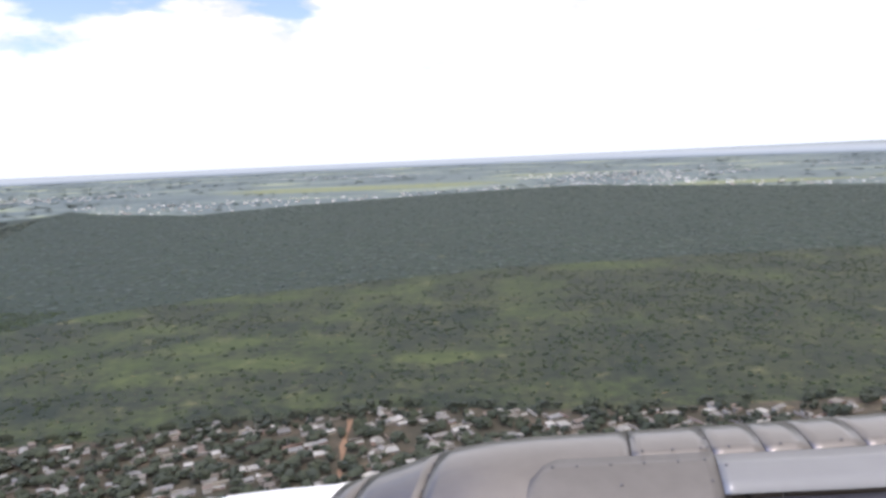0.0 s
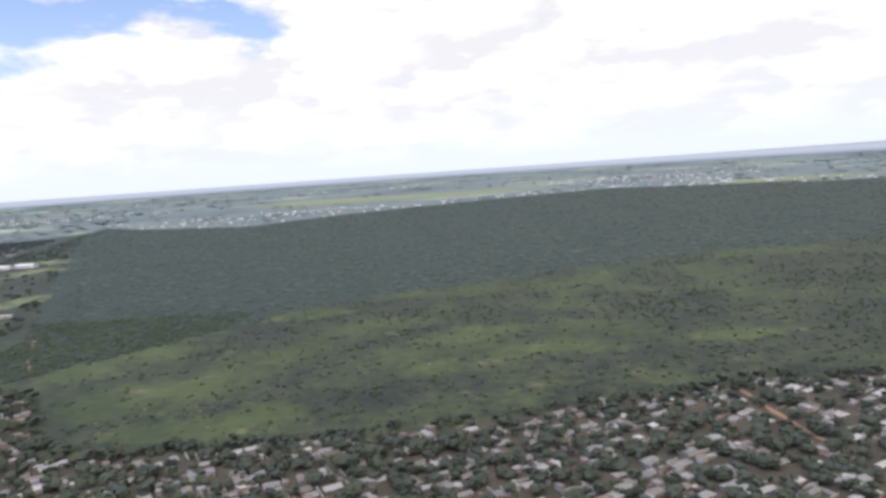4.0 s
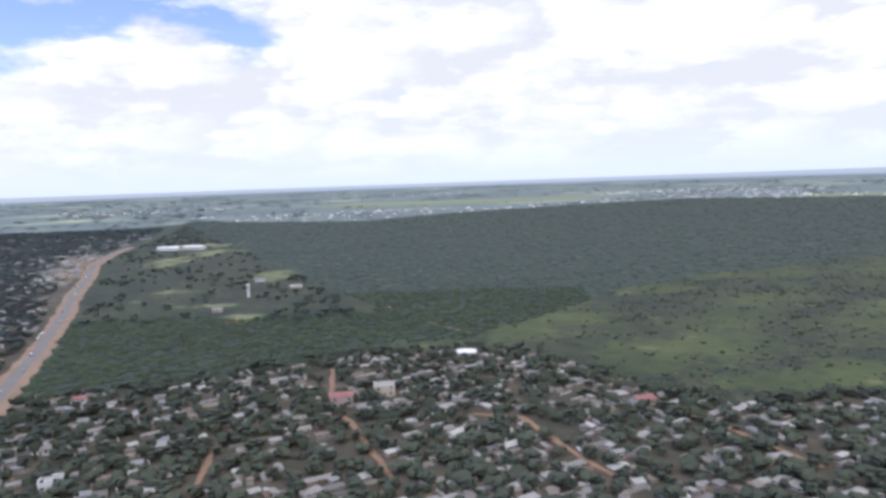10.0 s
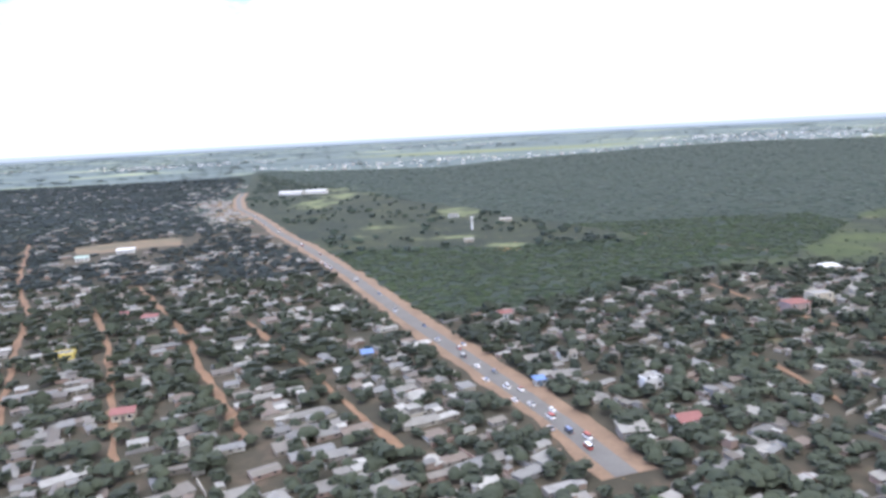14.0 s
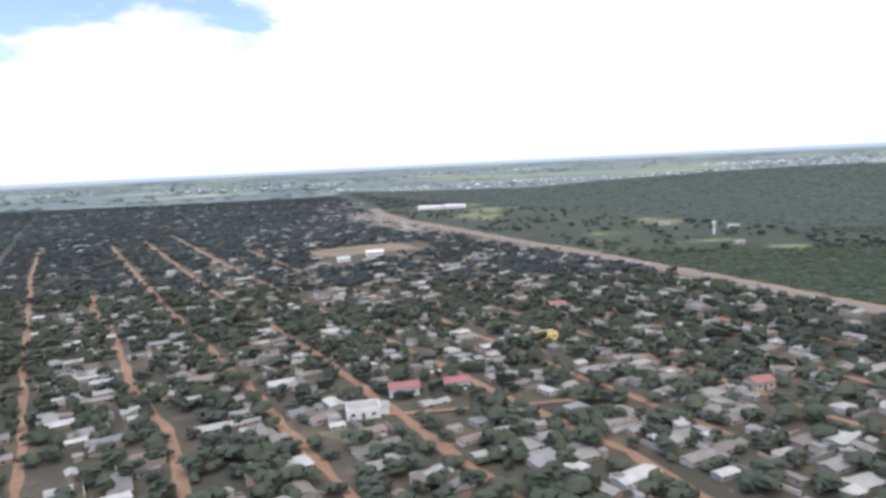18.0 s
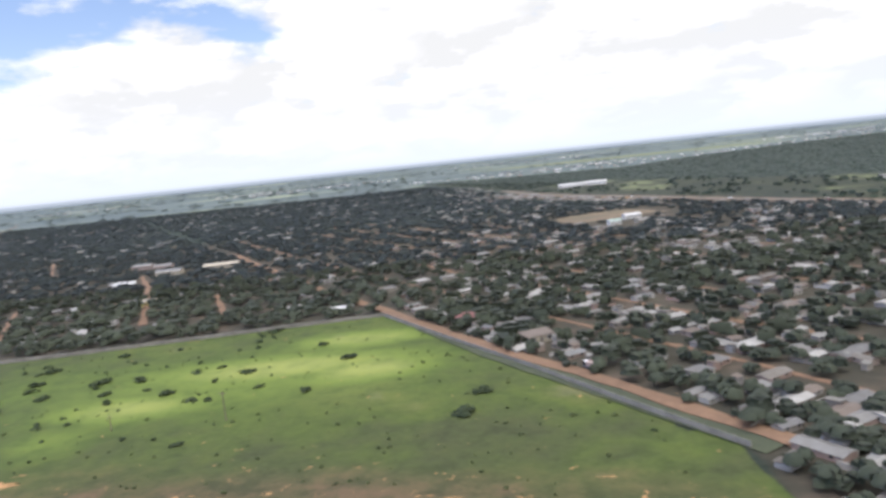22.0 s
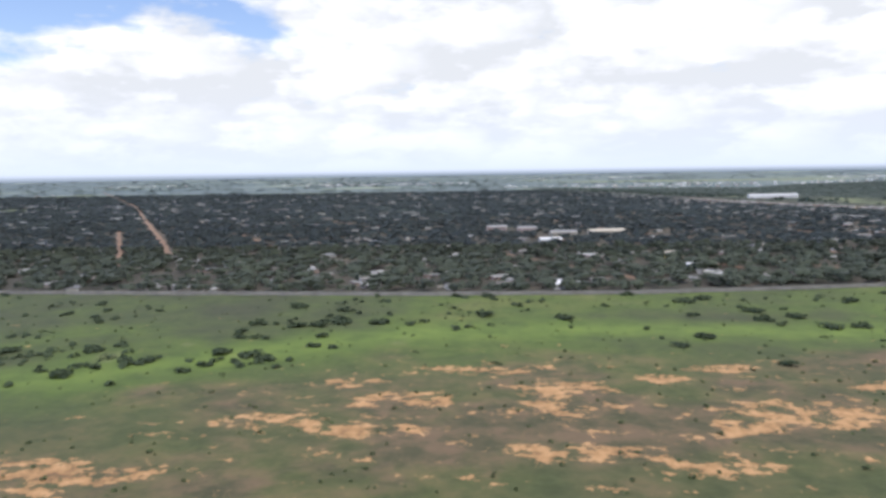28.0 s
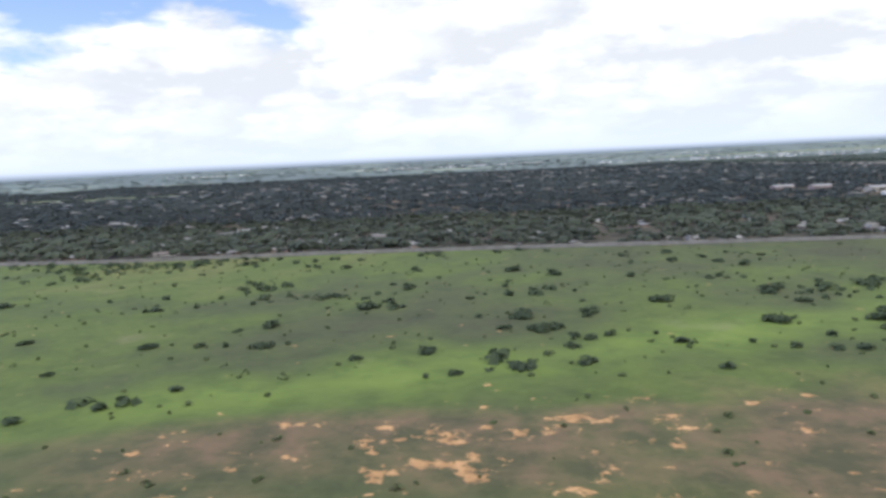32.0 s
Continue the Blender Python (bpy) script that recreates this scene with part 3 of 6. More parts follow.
FIELD = [(-2600, 275), (-1700, 240), (-1420, 223), (-1315, 216), (-1243, 217), (-1172, 213), (-1131, 210), (-1060, 207), (-1000, 207), (-950, 213), (-900, 221), (-857, 228)]

WORN_LINE = [(-1470, 40), (-1254, 58), (-1198, 78), (-1159, 92), (-1110, 109), (-1066, 139), (-1020, 142), (-958, 135), (-900, 119), (-803, 100)]
# greener clearings and darker thickets of the savanna; field sunlight painted as brighter turf
BRIGHT = [(-345, 343, 18, 16), (-316, 368, 20, 14), (-258, 449, 24, 16), (-208, 500, 26, 18), (-165, 497, 24, 12), (-76, 520, 34, 18), (-310, 276, 18, 16), (-265, 250, 30, 8), (-229, 266, 18, 12), (-181, 315, 26, 14), (-203, 340, 20, 12), (-193, 338, 24, 16), (-150, 377, 26, 16), (-239, 363, 22, 14), (-201, 304, 24, 12), (-15, 347, 30, 9), (88, 600, 50, 20), (-109, 341, 24, 8), (-276, 304, 14, 10)]
DARK = [(-299, 364, 7, 5), (-217, 435, 26, 14), (-147, 424, 30, 16), (-255, 276, 12, 9), (-194, 271, 16, 10), (-290, 326, 9, 6), (-58, 404, 40, 20), (-22, 444, 30, 16), (120, 457, 70, 40), (46, 336, 50, 24), (-85, 312, 30, 14)]
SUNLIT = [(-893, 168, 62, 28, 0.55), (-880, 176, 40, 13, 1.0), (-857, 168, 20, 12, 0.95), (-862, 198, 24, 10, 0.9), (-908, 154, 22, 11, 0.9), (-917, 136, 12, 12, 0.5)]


def line_x(line, y):
    p = np.array(line, float)
    return np.interp(y, p[:, 1], p[:, 0])


def line_y(line, x):
    p = np.array(line, float)
    return np.interp(x, p[:, 0], p[:, 1])


def zones(x, y):
    """Weights of built-up, grass field, woodland, farmland; and of worn and bare soil."""
    step = lambda d, w: np.clip(0.5 + d / w, 0, 1)  # noqa: E731
    main, edge = line_x(MAIN, y), line_x(EDGE, y)
    far_y = line_y([(-5000, 1000), (-1400, 1150), (-1000, 1250), (-820, 1500), (0, 1500)], x)
    field = np.where(x < -858, step(line_y(FIELD, x) - y, 3), step(edge - 3.5 - x, 2))
    west = step(main - x, 6) * (1 - field) * step(far_y - y, 60)
    east = step(x - main, 6) * step(line_y(VILLAGE, x) - y, 8)
    built = np.maximum(west * step(560 - y, 260), east)
    left = line_x(WOOD_LEFT, y)
    wood = step(x - left, 20) * step(y - line_y(SAVANNA, x), 25) * step(line_y(FAR_WOOD, x) - y, 60)
    wood = np.maximum(wood, step(x - main, 8) * step(left - x, 20) * step(400 - y, 30) * (1 - east))
    wood = np.maximum(wood, west * step(y - 420, 200))
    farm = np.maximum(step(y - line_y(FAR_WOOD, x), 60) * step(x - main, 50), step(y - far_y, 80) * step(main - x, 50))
    blob = lambda cx, cy, rx, ry: np.clip(1.5 - ((x - cx) / rx) ** 2 - ((y - cy) / ry) ** 2, 0, 1)  # noqa: E731
    bare = np.zeros_like(x)
    for b in ((-1046, 129, 13, 3), (-1034, 117, 8, 5), (-1059, 112, 9, 4), (-1037, 107, 9, 4), (-1000, 105, 13, 6), (-1011, 100, 5, 5), (-982, 118, 7, 3), (-1004, 129, 8, 3), (-1064, 99, 12, 3), (-1078, 103, 9, 3), (-1069, 121, 7, 3), (-1016, 123, 5, 3), (-1034, 91, 12, 3), (-1021, 87, 9, 3), (-964, 122, 12, 3), (-1100, 84, 13, 5), (-1182, 77, 9, 2), (-1201, 73, 11, 2), (-1145, 81, 9, 2), (-1131, 82, 8, 3), (-1201, 66, 9, 2), (-930, 106, 18, 5), (-917, 116, 8, 5), (-1115, 86, 10, 3)):
        bare = np.maximum(bare, blob(b[0], b[1], b[2] * 1.05, b[3] * 1.1) * (0.60 if b[0] > -1110 else 0.47))
    worn = 0.62 * step(line_y(WORN_LINE, x) - y, 22)
    for b in ((-968, 128, 30, 14), (-1040, 106, 70, 26), (-1170, 70, 80, 12), (-950, 108, 50, 16), (-880, 95, 60, 20)):
        worn = np.maximum(worn, blob(*b) * 0.75)
    pasture = np.zeros_like(x)
    for b in ((-405, 2028, 430, 150), (-163, 2113, 160, 90), (-1634, 741, 140, 42), (-528, 572, 20, 36), (-536, 438, 22, 8), (-580, 500, 30, 9), (-668, 700, 26, 50), (-650, 780, 40, 30), (-502, 400, 16, 10), (-590, 455, 16, 8), (-700, 869, 50, 26), (587, 1645, 220, 70), (1090, 1748, 260, 60), (120, 2507, 300, 80)):
        pasture = np.maximum(pasture, blob(*b) * (0.8 if b[1] > 1000 else 0.5))
    bare = np.maximum(bare, 0.26 * worn) * field
    bare = np.maximum(bare, blob(-502, 386, 11, 5) * 0.9)
    bare = np.maximum(bare, 0.5 * step(main - x, 4) * step(x - main + 34, 10) * step(y - 575, 30) * step(790 - y, 30))
    lush_lit = np.zeros_like(x)
    for b in BRIGHT:
        lush_lit = np.maximum(lush_lit, 0.85 * blob(*b))
    for b in DARK:
        lush_lit = lush_lit - 0.7 * blob(*b)
    lush_lit = lush_lit * (1 - field)
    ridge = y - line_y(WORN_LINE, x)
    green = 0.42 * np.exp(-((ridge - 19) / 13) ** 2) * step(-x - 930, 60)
    # sun patches, added to the turf as brighter green
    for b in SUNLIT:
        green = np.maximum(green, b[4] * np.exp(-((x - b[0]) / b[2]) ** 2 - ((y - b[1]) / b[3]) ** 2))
    return built, field, wood * (1 - pasture), farm, bare, worn * field, pasture, lush_lit + green * field


def patchy(p):
    """Clearings and thickets of the savanna."""
    return np.array([0.95 * noise.noise(Vector((q[0] * 0.017, q[1] * 0.015, 3.0))) + 0.55 * noise.noise(Vector((q[0] * 0.05, q[1] * 0.045, 9.0))) for q in p]) - 0.25 * np.clip((p[:, 0] + 60) / 160, 0, 1)


def make_ground():
    xs = np.concatenate([np.linspace(-9000, -1700, 40), np.arange(-1680, -1260, 7), np.arange(-1260, -800, 2.5), np.arange(-800, 420, 7), np.linspace(440, 7000, 40)])
    ys = np.concatenate([np.linspace(-3000, -60, 12), np.concatenate([np.arange(-40, 40, 20.0), np.arange(45, 235, 2.5), np.arange(236, 300, 4.0), np.arange(302, 700, 8.0)]), np.arange(705, 2000, 25.0), np.linspace(2040, 9000, 36)])
    X, Y = np.meshgrid(xs, ys)
    far = np.clip((np.hypot(X + 600, Y) - 2600) / 2200, 0, 1)
    Z = 24 * far * far * (3 - 2 * far)
    v = np.stack([X, Y, Z], -1).reshape(-1, 3)
    w = len(xs)
    i = (np.arange(len(ys) - 1)[:, None] * w + np.arange(w - 1)[None]).ravel()
    f = np.stack([i, i + 1, i + 1 + w, i + w], 1)
    me = bpy.data.meshes.new("ground")
    me.vertices.add(len(v))
    me.vertices.foreach_set("co", v.ravel())
    me.loops.add(f.size)
    me.loops.foreach_set("vertex_index", f.ravel().astype(np.int32))
    me.polygons.add(len(f))
    me.polygons.foreach_set("loop_start", (np.arange(len(f)) * 4).astype(np.int32))
    built, field, wood, farm, bare, worn, pasture, lush_lit = zones(v[:, 0], v[:, 1])
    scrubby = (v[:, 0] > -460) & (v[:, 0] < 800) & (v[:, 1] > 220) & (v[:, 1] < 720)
    lush_lit[scrubby] += 0.30 + patchy(v[scrubby])
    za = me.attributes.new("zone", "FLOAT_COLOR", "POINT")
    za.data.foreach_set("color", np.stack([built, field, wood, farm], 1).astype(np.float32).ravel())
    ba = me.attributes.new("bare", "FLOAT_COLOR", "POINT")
    ba.data.foreach_set("color", np.stack([bare, worn, pasture, lush_lit], 1).astype(np.float32).ravel())
    me.materials.append(M["ground"])
    me.update(calc_edges=True)
    return tagged(new("ground", me), "flat ground of grass, scrub, sandy yards and bare orange soil", "ground", kind="structure")


make_ground()


def strip(name, line, left, right, z, mat, label, category, ragged=0.0):
    """A road along a line, with a small crown and ragged edges."""
    pts = [Vector((*p, 0)) for p in line]
    fine = []
    for a, b in zip(pts, pts[1:]):
        k = max(1, int((b - a).length / 4))
        fine += [a.lerp(b, j / k) for j in range(k)]
    fine.append(pts[-1])
    bm = bmesh.new()
    rows = []
    for j, p in enumerate(fine):
        d = (fine[min(j + 1, len(fine) - 1)] - fine[max(j - 1, 0)]).normalized()
        s = Vector((d.y, -d.x, 0))
        e = lambda k: ragged * (noise.noise(Vector((p.x * 0.09, p.y * 0.09, k))) + 0.5 * noise.noise(Vector((p.x * 0.3, p.y * 0.3, k))))  # noqa: E731
        q = [p - s * (left + e(3.0)), p - s * left * 0.5, p + s * right * 0.5, p + s * (right + e(9.0))]
        rows.append([bm.verts.new((c.x, c.y, z + h)) for c, h in zip(q, (0, 0.05, 0.05, 0))])
    for a, b in zip(rows, rows[1:]):
        for k in range(3):
            bm.faces.new((a[k], a[k + 1], b[k + 1], b[k]))
    return tagged(part(name, bm, mat), label, category, kind="structure")


MAIN_SEEN = MAIN[:10] + [(-797, 880)]
strip("road_shoulder", MAIN_SEEN, 5.4, 7.0, 0.03, M["sand"], "wide orange sandy shoulder beside the asphalt road", "road", 2.0)
strip("road_main", MAIN_SEEN, 2.5, 2.5, 0.12, M["asphalt"], "straight grey asphalt road through the settlement", "road", 0.3)
TRACKS = [
    ([(-758, 120), (-771, 142), (-796, 182), (-819, 219), (-865, 293), (-900, 350), (-933, 403), (-1022, 557)], 2.6),
    ([(-666, 110), (-682, 137), (-716, 198), (-751, 256), (-794, 322), (-865, 443), (-952, 591)], 2.9),
    ([(-638, 112), (-648, 134), (-660, 152), (-675, 178), (-701, 221), (-754, 306), (-814, 404), (-948, 636)], 3),
    ([(-626, 140), (-641, 166), (-657, 195), (-682, 240), (-703, 281), (-749, 347), (-835, 497)], 2.4),
    ([(-723, 112), (-731, 127), (-738, 141), (-747, 157), (-763, 177), (-787, 217), (-804, 246), (-840, 299), (-861, 339)], 2.8),
]
TRACKS += [
    ([(-691, 108), (-709, 137), (-724, 162), (-740, 190), (-772, 240), (-785, 261), (-859, 383), (-966, 562)], 2.9),
    ([(-540, 145), (-559, 177), (-570, 199), (-589, 228), (-610, 263)], 2.3),
    ([(-575, 152), (-589, 177), (-603, 202), (-618, 232), (-636, 262), (-680, 330)], 2.6),
    ([(-597, 138), (-603, 148), (-613, 168), (-630, 201), (-647, 234), (-680, 288)], 2.4),
    ([(-1180, 306), (-1211, 370), (-1299, 540), (-1431, 798), (-1872, 1560)], 3.8),
    ([(-750, 709), (-815, 743)], 5.0),
]
TRACKS += [
    ([(-393, 177), (-404, 204), (-420, 239), (-428, 282)], 2.4),
    ([(-337, 174), (-348, 197), (-357, 220), (-372, 224)], 2.4),
    ([(-285, 178), (-300, 210), (-315, 235)], 2.4),
    ([(-40, 208), (-46, 239), (-49, 264)], 2),
    ([(-440, 159), (-445, 189), (-448, 215)], 2.2),
    ([(-396, 149), (-394, 171)], 2),
    ([(-700, 158), (-667, 161), (-647, 164)], 2.2),
    ([(-922, 252), (-942, 298)], 2.6),
    ([(-990, 224), (-1012, 262), (-1034, 302)], 2.6),
    ([(-950, 247), (-970, 293), (-991, 338), (-1018, 387)], 3.2),
    ([(-1188, 275), (-1210, 322), (-1272, 443)], 2.6),
    ([(-1139, 332), (-1182, 412)], 2.6),
    ([(-1098, 432), (-1148, 516)], 2.4),
]
for k, (pts, half) in enumerate(TRACKS):
    strip("dirt_road", pts, half * 0.42, half * 0.42, 0.06 + 0.012 * k, M["track"], "narrow reddish dirt road between the yards", "road", 1.2)
M["verge"] = mottled("verge_grass", (0.026, 0.034, 0.018), (0.050, 0.058, 0.027), 0.25)
strip("verge", [(x, y) for x, y in EDGE if y < 228], 4.6, 2.0, 0.2, M["verge"], "rough dark grass verge between wall and dirt road", "verge", 0.5)
strip("dirt_road", [(-782, 108), (-792, 124), (-797, 132), (-808, 150), (-823, 171), (-835, 189), (-859, 230), (-892, 283), (-906, 308), (-951, 386), (-988, 455)], 2.0, 2.0, 0.4, M["track"], "reddish dirt road along the grass field wall", "road", 0.8)
strip("footpath", [(-371, 338), (-395, 373), (-423, 422)], 0.9, 0.9, 0.06, M["sand"], "pale sandy footpath into the woodland", "path", 0.4)
ALL_ROADS = [(p, h * 0.50 + 0.5) for p, h in TRACKS] + [(MAIN_SEEN, 6.5), (EDGE, 2.6)]


def off_roads(x, y, roads=ALL_ROADS):
    """How far each place lies outside the nearest road's edge."""
    best = np.full(np.shape(x), 1e9)
    for pts, half in roads:
        for (ax, ay), (bx, by) in zip(pts, pts[1:]):
            dx, dy = bx - ax, by - ay
            t = np.clip(((x - ax) * dx + (y - ay) * dy) / (dx * dx + dy * dy), 0, 1)
            best = np.minimum(best, np.hypot(x - ax - t * dx, y - ay - t * dy) - half)
    return best


# ---- houses ----
def house_shell(w, d, h, rise, kind, walls, roof_mat, label, storeys=1, annex=0.0):
    """A small house: walls with recessed openings, a roof that overhangs, door and windows."""
    top = new("house")
    bm = bmesh.new()
    t = 0.2
    for x0, y0, x1, y1 in ((-w / 2, -d / 2, w / 2, -d / 2 + t), (-w / 2, d / 2 - t, w / 2, d / 2), (-w / 2, -d / 2 + t, -w / 2 + t, d / 2 - t), (w / 2 - t, -d / 2 + t, w / 2, d / 2 - t)):
        box(bm, x0, y0, -0.2, x1, y1, h)
    if kind == "gable":
        for x0 in (-w / 2, w / 2 - t):
            a = [bm.verts.new((x0 + e, y, z)) for e in (0, t) for y, z in ((-d / 2 + 0.02, h), (d / 2 - 0.02, h), (0, h + rise * 0.94))]
            bm.faces.new(a[:3])
            bm.faces.new(a[5:2:-1])
    part("wall", bm, walls, top)
    o = 0.45
    bm = bmesh.new()
    if kind == "gable":
        for s in (-1, 1):
            lo, hi = (s * (d / 2 + o), h - 0.12), (0, h + rise)
            v = [bm.verts.new((x, y, z)) for (y, z0) in (lo, hi) for z in (z0, z0 + 0.07) for x in (-w / 2 - o, w / 2 + o)]
            for f in ((2, 3, 7, 6), (1, 0, 4, 5), (0, 1, 3, 2), (0, 2, 6, 4), (3, 1, 5, 7)):
                bm.faces.new([v[k] for k in f])
    elif kind == "hip":
        b = [bm.verts.new(p) for p in ((-w / 2 - o, -d / 2 - o, h), (w / 2 + o, -d / 2 - o, h), (w / 2 + o, d / 2 + o, h), (-w / 2 - o, d / 2 + o, h))]
        c = [bm.verts.new((-w / 2 + d / 2, 0, h + rise)), bm.verts.new((w / 2 - d / 2, 0, h + rise))]
        for f in ((b[0], b[1], c[1], c[0]), (b[1], b[2], c[1]), (b[2], b[3], c[0], c[1]), (b[3], b[0], c[0]), b[::-1]):
            bm.faces.new(f)
    elif kind == "shed":
        v = [bm.verts.new((x, y, z + dz)) for dz in (0.0, 0.08) for x, y, z in ((-w / 2 - o, -d / 2 - o, h - rise * 0.1), (w / 2 + o, -d / 2 - o, h - rise * 0.1), (w / 2 + o, d / 2 + o, h + rise), (-w / 2 - o, d / 2 + o, h + rise))]
        for f in ((3, 2, 1, 0), (4, 5, 6, 7), (0, 1, 5, 4), (1, 2, 6, 5), (2, 3, 7, 6), (3, 0, 4, 7)):
            bm.faces.new([v[k] for k in f])
    else:
        box(bm, -w / 2 + t, -d / 2 + t, h - 0.45, w / 2 - t, d / 2 - t, h - 0.3)
    part("roof", bm, roof_mat, top)
    if kind == "shed":
        bm = bmesh.new()
        box(bm, -w / 2, d / 2 - t, h, w / 2, d / 2 - 0.003, h + rise * 0.9)
        part("wall", bm, walls, top)
    if annex:
        bm = bmesh.new()
        ax, ad, ah = annex, d * 0.6, h * 0.86
        box(bm, w / 2 + 0.003, -ad / 2, -0.2, w / 2 + ax, ad / 2, ah)
        part("annex_wall", bm, walls, top)
        bm = bmesh.new()
        v = [bm.verts.new((x, y, z + dz)) for dz in (0.0, 0.07) for x, y, z in ((w / 2 + 0.01, -ad / 2 - 0.25, ah + 0.25), (w / 2 + ax + 0.3, -ad / 2 - 0.25, ah - 0.05), (w / 2 + ax + 0.3, ad / 2 + 0.25, ah - 0.05), (w / 2 + 0.01, ad / 2 + 0.25, ah + 0.25))]
        for f in ((3, 2, 1, 0), (4, 5, 6, 7), (0, 1, 5, 4), (1, 2, 6, 5), (2, 3, 7, 6), (3, 0, 4, 7)):
            bm.faces.new([v[k] for k in f])
        part("annex_roof", bm, roof_mat, top)
    for s in range(storeys):
        z = 1.0 + s * 2.8
        xs = [-w * 0.3, w * 0.3] if w < 12 else [-w * 0.38, -w * 0.2, w * 0.2, w * 0.38]
        for x in xs:
            win = new("window")
            win.parent = top
            win.location = (x, -d / 2, z)
            bm = bmesh.new()
            for x0, z0, x1, z1 in ((-0.65, 0, -0.55, 1.2), (0.55, 0, 0.65, 1.2), (-0.55, 0, 0.55, 0.1), (-0.55, 1.1, 0.55, 1.2)):
                box(bm, x0, -0.06, z0, x1, 0.02, z1)
            part("window_frame", bm, M["white"], win)
            bm = bmesh.new()
            box(bm, -0.55, -0.02, 0.1, 0.55, 0.0, 1.1)
            part("pane", bm, M["dark_glass"], win)
    bm = bmesh.new()
    box(bm, -0.5, -d / 2 - 0.05, 0, 0.5, -d / 2 - 0.003, 2.05)
    part("door", bm, M["door"], top)
    return tagged(top, label, "house", "houses of the settlement")


HOUSES = [
    (house_shell(8.6, 6.2, 2.6, 1.2, "gable", M["plaster"], M["tin"], "small plastered house with a grey tin gable roof and lean-to", annex=2.6), 1.0),
    (house_shell(7.0, 5.4, 2.5, 0.9, "shed", M["plaster"], M["tin"], "small block house with a sloping tin roof and lean-to", annex=2.2), 1.0),
    (house_shell(10.5, 7.0, 2.7, 1.5, "gable", M["plaster"], M["tin"], "long plastered house with a weathered tin gable roof"), 0.7),
    (house_shell(8.4, 7.6, 2.7, 1.5, "hip", M["plaster"], M["tin"], "square house with a grey hipped tin roof"), 0.5),
    (house_shell(9.0, 7.6, 3.2, 0.0, "flat", M["plaster"], M["concrete"], "flat-roofed block house with a low parapet and side room", annex=2.8), 0.35),
    (house_shell(5.0, 4.0, 2.3, 0.6, "shed", M["plaster"], M["tin"], "little tin-roofed outbuilding in a yard"), 0.9),
]
NAMED = [
    (house_shell(9.5, 7.5, 3.4, 0.0, "flat", M["white"], M["concrete"], "white flat-roofed house beside a dirt road", annex=2.6), -702, 159, 0.2),
    (house_shell(7.5, 6.0, 3.0, 1.2, "gable", M["white"], M["red_roof"], "white house with a red sheet roof"), -681, 176, 0.2),
    (house_shell(7.0, 4.0, 2.8, 0.6, "shed", M["white"], M["red_roof"], "low white shop with a red roof"), -645, 263, 0.1),
    (house_shell(6.5, 4.5, 2.8, 0.9, "gable", M["cream"], M["red_roof"], "cream house with a red sheet roof"), -659, 269, 0.5),
    (house_shell(7.5, 5.5, 3.2, 0.0, "flat", M["yellow"], M["tin"], "yellow-walled house with a flat tin roof"), -654, 220, 0.3),
    (house_shell(10.5, 6.5, 2.9, 1.0, "shed", M["white"], M["white"], "long house with a bright white roof by the wall"), -1020, 217, 0.1),
    (house_shell(9.0, 7.0, 5.6, 1.4, "hip", M["pink"], M["red_roof"], "two-storey pink house with a red hipped roof", 2), -416, 236, 0.2),
    (house_shell(9.0, 7.0, 5.8, 0.0, "flat", M["cream"], M["concrete"], "cream two-storey house with a flat roof", 2), -403, 247, 0.2),
    (house_shell(9.5, 7.0, 3.2, 1.6, "hip", M["cream"], M["white"], "large pale house at the edge of the village", 1), -374, 297, 0.0),
    (house_shell(8.0, 7.0, 3.0, 1.6, "gable", M["cream"], M["red_roof"], "house with a weathered red roof by the savanna"), -317, 230, 0.4),
    (house_shell(8.0, 4.2, 3.0, 0.5, "shed", M["white"], M["tin"], "low white shop beside the sandy shoulder"), -506, 195, 0.3),
]
NAMED += [
    (house_shell(3.4, 2.8, 2.6, 0.5, "shed", M["plaster"], M["blue"], "roadside stall with a blue roof"), -507, 179, 0.3),
    (house_shell(7.0, 6.0, 3.0, 0.8, "shed", M["plaster"], M["tin"], "shop with a wide grey tin roof by the road"), -491, 147, 0.1),
    (house_shell(6.5, 5.0, 4.2, 1.4, "gable", M["white"], M["red_roof"], "tall white house with a red gable roof"), -479, 149, 0.3),
    (house_shell(6.5, 4.5, 2.8, 0.5, "shed", M["plaster"], M["tin"], "low shop with a grey tin roof beside a blue stall"), -501, 181, 0.3),
    (house_shell(6.5, 5.5, 4.4, 0.0, "flat", M["white"], M["concrete"], "white two-storey house with a flat roof near the road", 2), -480, 175, 0.3),
    (house_shell(6.0, 4.5, 2.8, 0.8, "gable", M["white"], M["tin"], "pale house with a bright tin roof behind the shops"), -497, 199, 0.3),
    (house_shell(6.0, 4.5, 2.8, 1.0, "gable", M["white"], M["red_roof"], "white house with a red roof at the village edge"), -512, 246, 0.3),
    (house_shell(9.0, 6.0, 2.9, 0.6, "shed", M["cream"], M["tin"], "cream house with a broad tin roof by the field road"), -815, 179, 0.45),
    (house_shell(4.0, 3.0, 2.7, 0.8, "shed", M["plaster"], M["blue"], "small house with a blue tarpaulin roof"), -555, 207, 0.3),
    (house_shell(9.0, 7.0, 3.0, 1.5, "hip", M["pink"], M["red_roof"], "pink house with a red roof by the dirt road"), -832, 206, -0.5),
    (house_shell(9.0, 4.6, 2.6, 0.8, "gable", M["cream"], M["white"], "long white-roofed house at the field corner"), -876, 239, 0.05),
]
